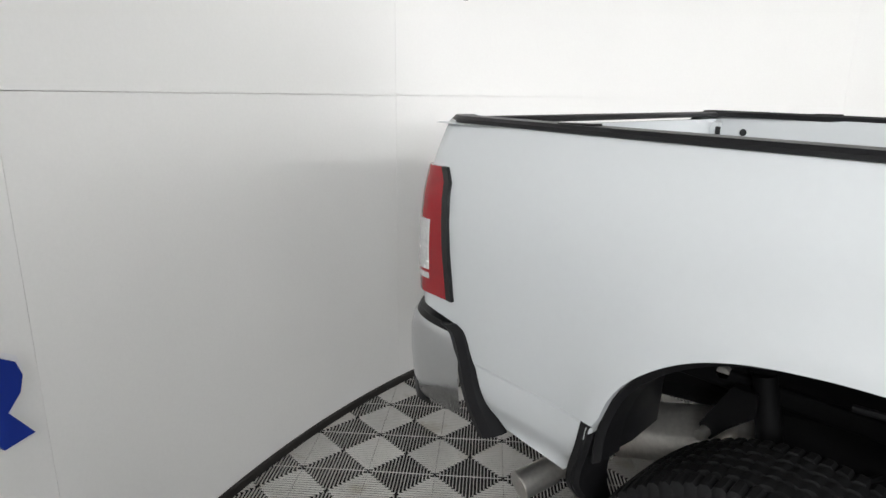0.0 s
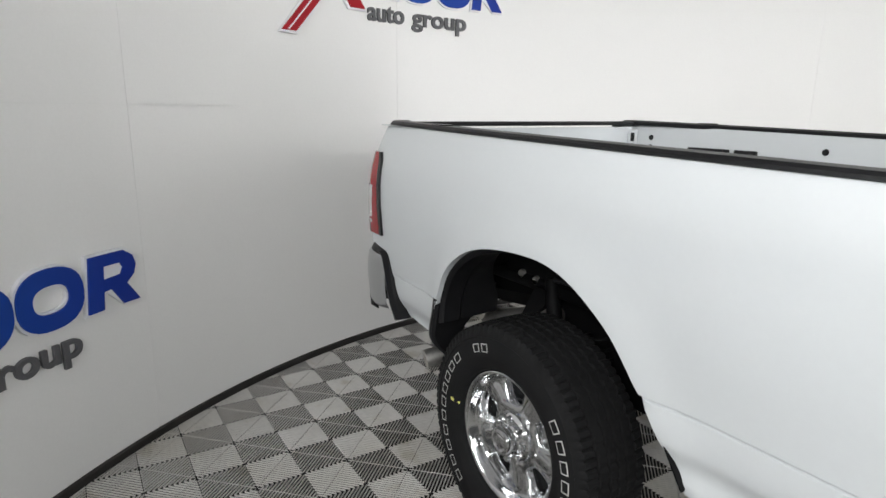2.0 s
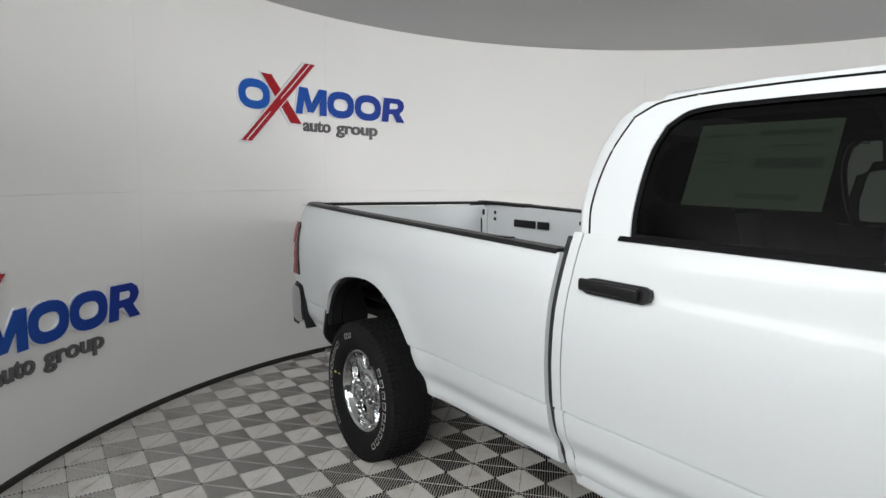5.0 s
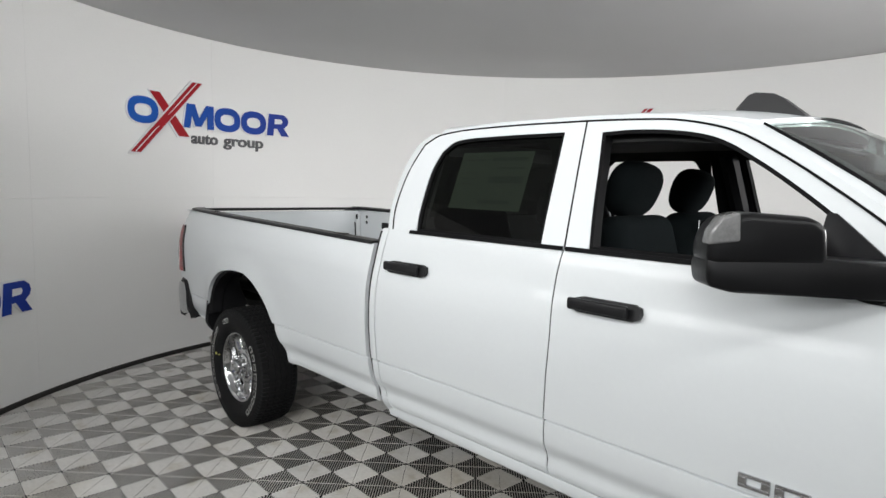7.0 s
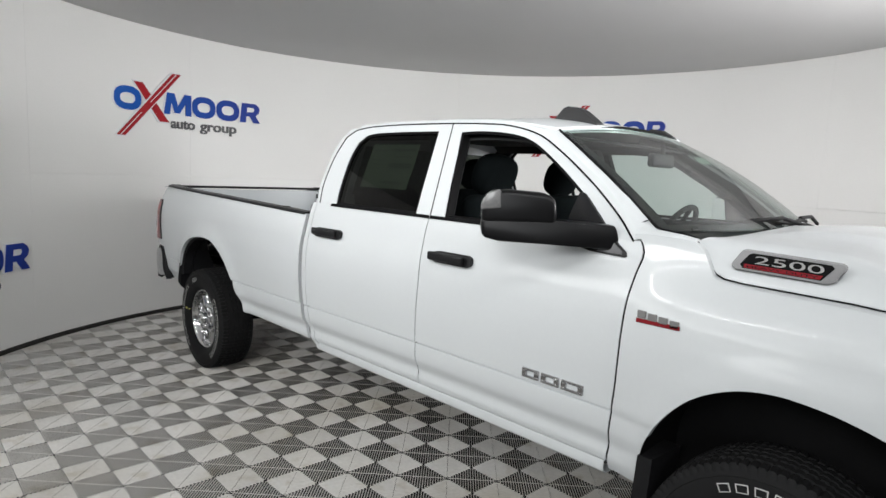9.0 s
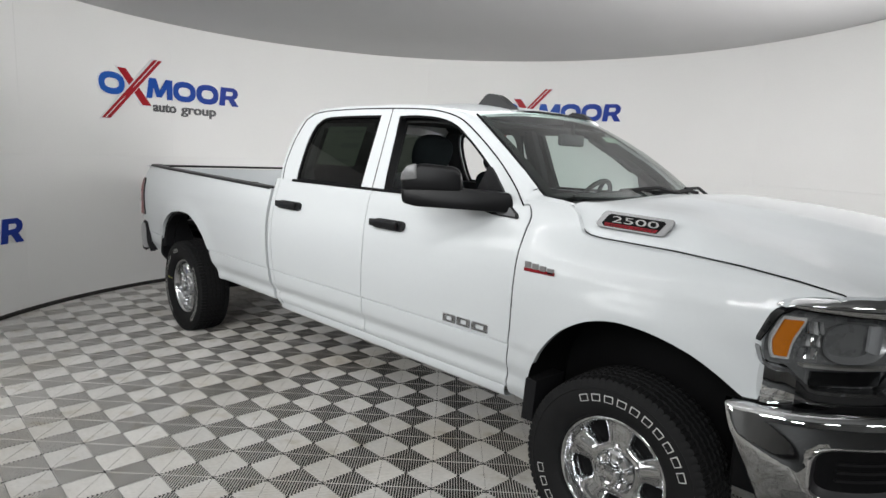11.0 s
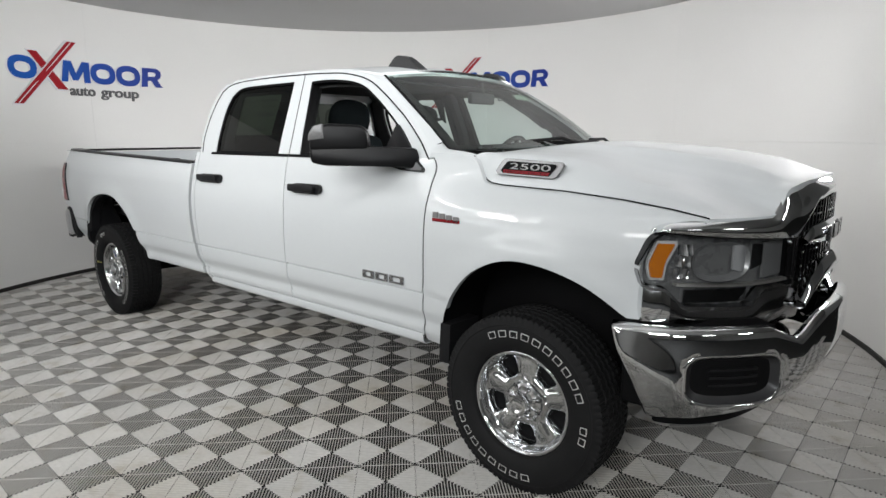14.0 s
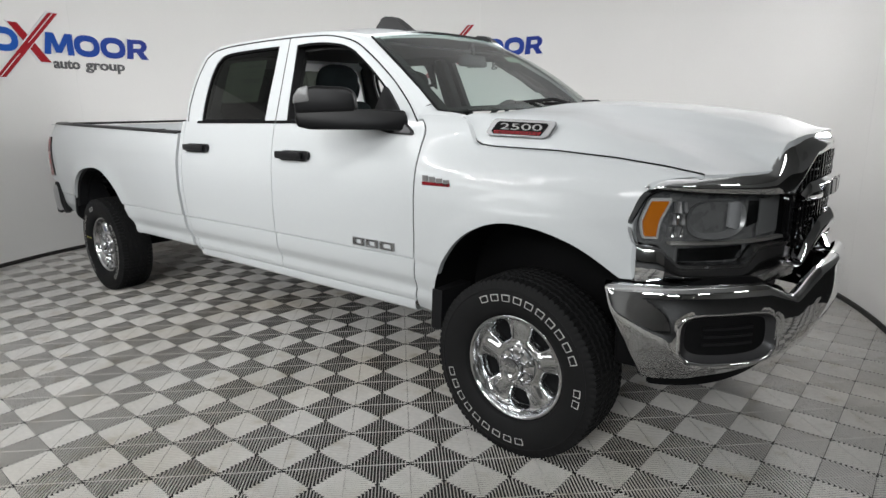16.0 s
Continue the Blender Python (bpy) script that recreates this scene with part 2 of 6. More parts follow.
def rbox(bm, centre, size, r=0.01, m=None, seg=3):
    """A box with rounded edges."""
    mat = Matrix.Translation(centre) @ (m.to_4x4() if m else Matrix.Identity(4)) @ Matrix.Diagonal((*size, 1))
    g = bmesh.ops.create_cube(bm, size=1, matrix=mat)
    if r > 0:
        es = list({e for v in g["verts"] for e in v.link_edges})
        bmesh.ops.bevel(bm, geom=es, offset=min(r, 0.49 * min(size)), segments=seg, profile=0.5, affect="EDGES", clamp_overlap=True)
    return bm


def tube(bm, pts, r, n=12, caps=True):
    """A round bar along points; r is one radius or one for each point."""
    rows = []
    pts = [Vector(p) for p in pts]
    for i, p in enumerate(pts):
        d = (pts[min(i + 1, len(pts) - 1)] - pts[max(i - 1, 0)]).normalized()
        a = d.cross(Vector((0, 0, 1)) if abs(d.z) < 0.9 else Vector((1, 0, 0))).normalized()
        b = d.cross(a)
        rad = r[i] if isinstance(r, (list, tuple)) else r
        rows.append([tuple(p + rad * (math.cos(2 * math.pi * k / n) * a + math.sin(2 * math.pi * k / n) * b)) for k in range(n)])
    vs = grid(bm, rows, close_v=True)
    if caps:
        bm.faces.new(vs[0])
        bm.faces.new(vs[-1])
    return bm


def extrude_poly(bm, pts, place, depth):
    """A flat outline of (a, b) points made a plate: place(a, b, d) gives the point at depth d."""
    front = [bm.verts.new(place(a, b, 0)) for a, b in pts]
    back = [bm.verts.new(place(a, b, depth)) for a, b in pts]
    bm.faces.new(front)
    bm.faces.new(back)
    n = len(pts)
    for i in range(n):
        bm.faces.new((front[i], front[(i + 1) % n], back[(i + 1) % n], back[i]))
    return bm


def revolve(bm, profile, n, axis="y", centre=(0, 0, 0)):
    """A ring of (radius, along) points turned about an axis along y."""
    rows = []
    for k in range(n):
        a = 2 * math.pi * k / n
        rows.append([(centre[0] + r * math.cos(a), centre[1] + y, centre[2] + r * math.sin(a)) for r, y in profile])
    return grid(bm, rows, close_u=True)


def ease(x, xs, ys):
    return float(np.interp(x, xs, ys))


def smooth_line(pts, per=6, closed=False, bend=38.0):
    """A smooth line through points; corners sharper than bend stay corners. Equal counts for equal numbers of points."""
    n = len(pts)
    ps = [Vector((a, b)) for a, b in pts]

    def nb(k):
        return ps[k % n] if closed else ps[min(max(k, 0), n - 1)]

    def tangent(k, before):
        a, p, b = nb(k - 1), nb(k), nb(k + 1)
        e1, e2 = p - a, b - p
        if e1.length < 1e-9 or e2.length < 1e-9:
            return (e2 if before else e1)
        if e1.angle(e2) > radians(bend):
            return e2 if before else e1
        d = (b - a).normalized()
        return d * (e2.length if before else e1.length)
    out = []
    for k in range(n if closed else n - 1):
        p, q = nb(k), nb(k + 1)
        t0, t1 = tangent(k, True), tangent(k + 1, False)
        for i in range(per):
            u = i / per
            h = (2 * u ** 3 - 3 * u ** 2 + 1) * p + (u ** 3 - 2 * u ** 2 + u) * t0 + (-2 * u ** 3 + 3 * u ** 2) * q + (u ** 3 - u ** 2) * t1
            out.append((h.x, h.y))
    if not closed:
        out.append(tuple(ps[-1]))
    return out


def loop_fill(pts, per=6):
    """More points along a closed outline, equal for each side."""
    return smooth_line(pts, per, True)


# ---- the booth ----
CX, CY, RAD, TOP, SEAM = 1.826, 0.421, 3.99, 3.09, 1.535


def on_wall(deg, z, out=0.0):
    """A point of the round wall; out is the way into the booth."""
    a = radians(deg)
    return (CX + (RAD - out) * math.cos(a), CY + (RAD - out) * math.sin(a), z)


def build_wall():
    wall = empty("wall_round", "white painted curved booth wall of tall panels", "wall", kind="structure")
    marks = [15, 31, 70.7, 110.3, 137.5, 189, 215, 250]
    for a0, a1 in zip(marks, marks[1:]):
        for z0, z1 in ((0.0, SEAM), (SEAM, TOP)):
            n = max(3, int((a1 - a0) / 1.5))
            g = 0.009
            rows = [[on_wall(a0 + g + (a1 - a0 - 2 * g) * i / n, z) for z in (z0 + 0.0009, z0 + 0.0025, z1 - 0.0025, z1 - 0.0009)] for i in range(n + 1)]
            bm = slab(bmesh.new(), rows, lambda p: (0.06 * (p[0] - CX) / RAD, 0.06 * (p[1] - CY) / RAD, 0))
            part("panel", bm, WALL_PAINT, wall)
    bm = bmesh.new()
    rows = [[on_wall(15 + 235 * i / 160, z, -0.062) for z in (0.0, TOP)] for i in range(161)]
    slab(bm, rows, lambda p: (0.03 * (p[0] - CX) / RAD, 0.03 * (p[1] - CY) / RAD, 0))
    part("backing", bm, WALL_PAINT, wall)
    bm = bmesh.new()
    prof = [(0.0, 0.0), (0.012, 0.0), (0.012, 0.032), (0.008, 0.038), (0.0, 0.04)]
    grid(bm, [[on_wall(15 + 235 * i / 200, 0.002 + z, 0.002 + o) for o, z in prof] for i in range(201)])
    tagged(link("baseboard", bm, BASE_BLACK), "thin black rubber strip along the wall's foot", "baseboard", kind="structure")


def build_ceiling():
    bm = bmesh.new()
    n = 128
    ring = [(CX + 4.02 * math.cos(2 * math.pi * k / n), CY + 4.02 * math.sin(2 * math.pi * k / n)) for k in range(n)]
    extrude_poly(bm, ring, lambda a, b, d: (a, b, TOP + 0.003 + d), 0.12)
    tagged(link("ceiling", bm, CEIL_PAINT), "flat round grey painted booth ceiling", "ceiling", kind="structure")


def build_hall():
    """The plain hall that closes the place round the booth."""
    x0, x1, y0, y1, h = -7.0, 13.0, -11.0, 9.0, 5.6
    for name, c, s in (("wall_north", ((x0 + x1) / 2, y1, h / 2), (x1 - x0, 0.2, h)), ("wall_south", ((x0 + x1) / 2, y0, h / 2), (x1 - x0, 0.2, h)),
                       ("wall_west", (x0, (y0 + y1) / 2, h / 2), (0.2, y1 - y0 - 0.2, h)), ("wall_east", (x1, (y0 + y1) / 2, h / 2), (0.2, y1 - y0 - 0.2, h))):
        tagged(link(name, rbox(bmesh.new(), c, s, 0), HALL), "plain grey hall wall", "wall", kind="structure")
    tagged(link("ceiling_hall", rbox(bmesh.new(), ((x0 + x1) / 2, (y0 + y1) / 2, h + 0.1), (x1 - x0, y1 - y0, 0.2), 0), HALL), "plain grey hall ceiling", "ceiling", kind="structure")
    tagged(link("ground", rbox(bmesh.new(), ((x0 + x1) / 2, (y0 + y1) / 2, -0.087), (x1 - x0, y1 - y0, 0.1), 0), CONCRETE_SHADE), "concrete slab under the floor tiles, coloured near black for shade in the gaps", "ground", kind="structure")


def build_wall_lamp():
    """The big round lamp on the wall ahead of the truck."""
    lamp = empty("wall_lamp", "large round white glowing lamp on the booth wall", "lamp")
    lamp.matrix_world = Matrix.Translation(on_wall(21.8, 1.99)) @ Matrix.Rotation(radians(21.8 - 90), 4, "Z")
    bm = bmesh.new()
    revolve(bm, [(0.0005, -0.02), (0.34, -0.02), (0.38, -0.03), (0.385, -0.06), (0.385, -0.10), (0.372, -0.11), (0.362, -0.10)], 72)
    part("housing", bm, SIGN_WHITE, lamp, "shallow white round housing")
    bm = bmesh.new()
    revolve(bm, [(0.361, -0.096), (0.34, -0.104), (0.22, -0.112), (0.0005, -0.115)], 72)
    part("diffuser", bm, LAMP_GLOW, lamp, "glowing white diffuser")


build_wall()
build_ceiling()
build_hall()
build_wall_lamp()


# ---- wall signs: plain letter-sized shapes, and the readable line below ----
def arc_shape(s0, s1, z0, z1, n=28, power=2.4):
    """An upright oval outline."""
    cs, cz, a, b = (s0 + s1) / 2, (z0 + z1) / 2, (s1 - s0) / 2, (z1 - z0) / 2
    out = []
    for k in range(n):
        t = 2 * math.pi * k / n
        c, s = math.cos(t), math.sin(t)
        out.append((cs + a * math.copysign(abs(c) ** (2 / power), c), cz + b * math.copysign(abs(s) ** (2 / power), s)))
    return out


def build_sign(mid, dz, label):
    """A raised sign on the wall round the angle mid; s runs along the wall, z up."""
    sign = empty("wall_sign", label, "sign", group="signs on the booth wall")
    base = on_wall(mid, 2.30 + dz)
    ang = radians(mid)
    turn = Matrix.Translation(base) @ Matrix.Rotation(ang - math.pi / 2, 4, "Z")
    sign.matrix_world = turn

    def place(lift):
        def f(s, z, d):
            # local: x along the wall to the viewer's right, y into the wall
            al = -(s - 0.885) / RAD
            r = RAD - lift - d
            return (-r * math.sin(al), r * math.cos(al) - RAD, z - 2.30)
        return f

    def plate(name, outline, mat, grow=0.0, lift=0.002, depth=0.020, lab=""):
        bm = bmesh.new()
        extrude_poly(bm, outline, place(lift), depth)
        return part(name, bm, mat, sign, lab, sharp=50)

    def ring(name, s0, s1, z0, z1, w, mat, lift, depth):
        bm = bmesh.new()
        o, i = arc_shape(s0, s1, z0, z1), arc_shape(s0 + w, s1 - w, z0 + w, z1 - w)
        f = place(lift)
        rows = [[f(*a, 0), f(*a, depth), f(*b, depth), f(*b, 0)] for a, b in zip(o, i)]
        grid(bm, rows, close_u=True, close_v=True)
        part(name, bm, mat, sign, sharp=50)

    shear = lambda pts: [(s + 0.10 * (z - 2.2), z) for s, z in pts]
    for s0, s1 in ((0.0, 0.31), (0.915, 1.205), (1.215, 1.505)):
        ring("ring_edge", s0 - 0.010, s1 + 0.010, 2.19, 2.45, 0.085, SIGN_WHITE, 0.002, 0.016)
        ring("ring", s0, s1, 2.20, 2.44, 0.066, SIGN_BLUE, 0.018, 0.008)
    m = [(0.575, 2.205), (0.615, 2.435), (0.70, 2.435), (0.745, 2.30), (0.825, 2.435), (0.905, 2.435), (0.905, 2.205), (0.835, 2.205), (0.835, 2.335), (0.765, 2.225), (0.705, 2.225), (0.665, 2.335), (0.645, 2.205)]
    r = [(1.515, 2.205), (1.54, 2.435), (1.71, 2.435), (1.755, 2.405), (1.768, 2.365), (1.755, 2.325), (1.715, 2.29), (1.775, 2.205), (1.69, 2.205), (1.635, 2.275), (1.60, 2.275), (1.59, 2.205)]
    stem = [(1.515, 2.205), (1.54, 2.435), (1.612, 2.435), (1.59, 2.205)]
    bowl = [(1.612, 2.435), (1.71, 2.435), (1.755, 2.405), (1.768, 2.365), (1.755, 2.325), (1.715, 2.29), (1.5973, 2.28), (1.6021, 2.33), (1.688, 2.336), (1.702, 2.362), (1.688, 2.386), (1.6073, 2.386)]
    leg = [(1.636, 2.2833), (1.715, 2.29), (1.775, 2.205), (1.69, 2.205)]
    for pts, pieces in ((m, [m]), (r, [stem, bowl, leg])):
        cs = sum(p[0] for p in pts) / len(pts)
        cz = sum(p[1] for p in pts) / len(pts)
        big = [(p[0] + 0.011 * (1 if p[0] > cs else -1), p[1] + 0.011 * (1 if p[1] > cz else -1)) for p in pts]
        plate("block_edge", big, SIGN_WHITE, lift=0.002, depth=0.016)
        bm = bmesh.new()
        for piece in pieces:
            extrude_poly(bm, piece, place(0.018), 0.008)
        part("block", bm, SIGN_BLUE, sign, sharp=50)
    a = [(0.015, 1.94), (0.115, 1.94), (0.775, 2.64), (0.675, 2.64)]
    b = [(0.225, 2.50), (0.325, 2.50), (0.635, 2.115), (0.525, 2.115)]
    for pts, lift in ((b, 0.0), (a, 0.004)):
        big = [(p[0] + (-0.014 if k in (0, 3) else 0.014), p[1] + (0.012 if p[1] > 2.3 else -0.012)) for k, p in enumerate(pts)]
        plate("stroke_edge", big, SIGN_WHITE, lift=0.003 + lift, depth=0.018)
        plate("stroke", pts, SIGN_RED, lift=0.021 + lift, depth=0.008)
    plate("stripe", [(0.055, 1.945), (0.066, 1.945), (0.722, 2.635), (0.711, 2.635)], SIGN_WHITE, lift=0.034, depth=0.0025)
    # the readable line
    for word, s0, s1 in (("auto", 0.665, 0.955), ("group", 1.02, 1.475)):
        cu = bpy.data.curves.new("word", "FONT")
        cu.body, cu.size, cu.extrude, cu.offset = word, 0.155, 0.007, 0.0035
        tmp = new("tmp_word", cu)
        me = bpy.data.meshes.new_from_object(tmp.evaluated_get(bpy.context.evaluated_depsgraph_get()))
        bpy.data.objects.remove(tmp)
        xs = [v.co.x for v in me.vertices]
        w0, w1 = min(xs), max(xs)
        f = place(0.0)
        for v in me.vertices:
            s = s0 + (v.co.x - w0) / (w1 - w0) * (s1 - s0)
            v.co = f(s, 2.062 + v.co.y, 0.010 + v.co.z)
        me.materials.clear()
        me.materials.append(SIGN_GREY)
        ob = new("word", me)
        ob.parent = sign
        ob["label"] = "raised dark grey lettering reading " + word
    return sign


SIGN_LABEL = "raised blue and red sign"
build_sign(189.28, 0.0, SIGN_LABEL + " high on the white wall")
build_sign(109.8, 0.06, SIGN_LABEL + " on the wall beyond the truck")
build_sign(228.6, -1.50, SIGN_LABEL + " low on the white wall")


# ---- the pickup truck ----
# x runs from the tail to the nose, the rear axle at 0; y = -1 is the passenger's side
AXLE_F, AXLE_R, HUB_Z, TYRE_R = 4.325, 0.0, 0.408, 0.418
truck = empty("pickup_truck", "white four-door heavy-duty pickup truck with chrome wheels, on the tiled floor", "truck")

SIDE_Z = [0.54, 0.58, 0.60, 0.62, 0.640, 0.66, 0.685, 0.72, 0.735, 0.78, 0.818, 0.824, 0.830, 0.88, 1.00, 1.12, 1.20, 1.27, 1.33, 1.40, 1.45, 1.49]
SIDE_Y = [0.912, 0.934, 0.947, 0.954, 0.955, 0.950, 0.955, 0.972, 0.976, 0.980, 0.980, 0.972, 0.986, 0.989, 0.997, 0.999, 0.995, 0.985, 0.972, 0.953, 0.938, 0.922]
FEND_Z = [0.54, 0.78, 0.818, 0.830, 1.00, 1.12, 1.22, 1.28, 1.32, 1.36, 1.39, 1.42, 1.46, 1.50]
FEND_Y = [0.925, 0.955, 0.966, 0.972, 0.985, 0.985, 0.970, 0.948, 0.920, 0.880, 0.845, 0.820, 0.805, 0.800]
ARCH_R = ([-0.372, -0.37, -0.345, -0.31, -0.25, -0.17, -0.08, 0.02, 0.115, 0.205, 0.28, 0.345, 0.41, 0.465, 0.522, 0.58, 0.637, 0.695],
          [0.60, 0.78, 0.88, 0.945, 1.005, 1.055, 1.085, 1.10, 1.105, 1.10, 1.078, 1.045, 1.00, 0.95, 0.875, 0.79, 0.70, 0.61])
ARCH_F = ([3.872, 3.876, 3.90, 3.95, 4.02, 4.10, 4.20, 4.31, 4.42, 4.52, 4.62, 4.70, 4.77, 4.82],
          [0.56, 0.66, 0.765, 0.86, 0.945, 1.005, 1.05, 1.07, 1.065, 1.045, 1.01, 0.965, 0.915, 0.88])
ARCH_R = tuple(list(v) for v in zip(*smooth_line(list(zip(*ARCH_R)), 4, bend=60)))
ARCH_F = tuple(list(v) for v in zip(*smooth_line(list(zip(*ARCH_F)), 4, bend=60)))
GAP1_Z, GAP1_X = [0.56, 0.62, 0.69, 0.77, 0.85, 1.00, 1.12, 1.24, 1.36, 1.48], [1.620, 1.598, 1.574, 1.555, 1.543, 1.538, 1.541, 1.546, 1.553, 1.566]
GAP2_Z, GAP2_X = [0.56, 0.62, 0.70, 0.82, 1.00, 1.16, 1.33, 1.42, 1.49], [2.612, 2.608, 2.601, 2.600, 2.610, 2.620, 2.614, 2.622, 2.633]
GAP3_Z, GAP3_X = [0.56, 0.64, 0.83, 0.95, 1.16, 1.28, 1.38, 1.44, 1.48, 1.53], [3.716, 3.726, 3.744, 3.755, 3.764, 3.770, 3.784, 3.796, 3.784, 3.748]


GAP1 = list(zip(*smooth_line(list(zip(GAP1_Z, GAP1_X)), 5)))
GAP2 = list(zip(*smooth_line(list(zip(GAP2_Z, GAP2_X)), 5)))
GAP3 = list(zip(*smooth_line(list(zip(GAP3_Z, GAP3_X)), 5)))


def g1(z):
    return ease(z, *GAP1)


def g2(z):
    return ease(z, *GAP2)


def g3(z):
    return ease(z, *GAP3)


def arch_gap(x, z):
    """How far a point of the side lies outside the nearest wheel opening."""
    d = 9.0
    for ax, (xs, zs) in ((0.12, ARCH_R), (4.33, ARCH_F)):
        if abs(x - ax) < 0.8:
            d = min(d, min(math.hypot(x - a, z - b) for a, b in zip(xs, zs)))
    return d


def side_y(x, z):
    """Half width of the body at a place of its side."""
    y = ease(z, SIDE_Z, SIDE_Y)
    if x > 3.74:
        k = min(1.0, (x - 3.74) / 0.35)
        y = y + (ease(z, FEND_Z, FEND_Y) - y) * k
    if x > 4.35:
        y -= 0.10 * ((x - 4.35) / 0.6) ** 2.2
    if x < -0.2:
        y -= 0.035 * ((-0.2 - x) / 0.8) ** 2
    # the cab and the bed between the wheel flares are a little narrower
    waist = ease(x, [-0.35, 0.1, 0.55, 1.0, 1.5, 2.0, 2.6, 3.7, 3.9, 4.1, 4.4], [0.0, 0.008, 0.024, 0.022, 0.022, 0.034, 0.042, 0.040, 0.028, 0.020, 0.010])
    if x < 1.5:
        y -= waist * (1 - min(1.0, max(0.0, (z - 1.2) / 0.2)))
        y -= 0.035 * (max(0.0, z - 1.25) / 0.22) ** 2
    else:
        y -= waist * (1 - 0.55 * min(1.0, max(0.0, (z - 1.33) / 0.16)))
    d = arch_gap(x, z)
    if d < 0.25:
        y += 0.018 * math.exp(-(d / 0.075) ** 2)
    return y


def side_point(x, z, sy, off=0.0):
    """A point of the body side; past the tail corner it turns round onto the rear."""
    rad, xc = 0.085, -0.955
    if x >= xc:
        return (x, sy * (side_y(x, z) + off), z)
    a = (xc - x) / rad
    y0 = side_y(xc, z)
    if a <= math.pi / 2:
        return (xc - (rad + off) * math.sin(a), sy * (y0 - rad + (rad + off) * math.cos(a)), z)
    return (xc - rad - off, sy * (y0 - rad - (a - math.pi / 2) * rad), z)


def fill(vals, step):
    out = []
    for a, b in zip(vals, vals[1:]):
        n = max(1, int(math.ceil((b - a) / step)))
        out += [a + (b - a) * k / n for k in range(n)]
    return out + [vals[-1]]


def side_panel(name, us, zlo, zhi, warp, sy, parent, thick=0.028, mat=None):
    """A piece of the body side between lower and upper lines, over columns us bent by warp(u, z)."""
    zs = fill(SIDE_Z, 0.03)
    rows = []
    for u in us:
        lo, hi = zlo(u), zhi(u)
        col = []
        for z in zs + [9.0]:
            zz = min(max(z, lo), hi)
            x = warp(u, zz)
            col.append(side_point(x, zz, sy))
        rows.append(col)
    bm = slab(bmesh.new(), rows, (0, -sy * thick, 0))
    return part(name, bm, mat or PAINT, parent)


RAIL_Z = lambda x: 1.4435 - 0.024 * x


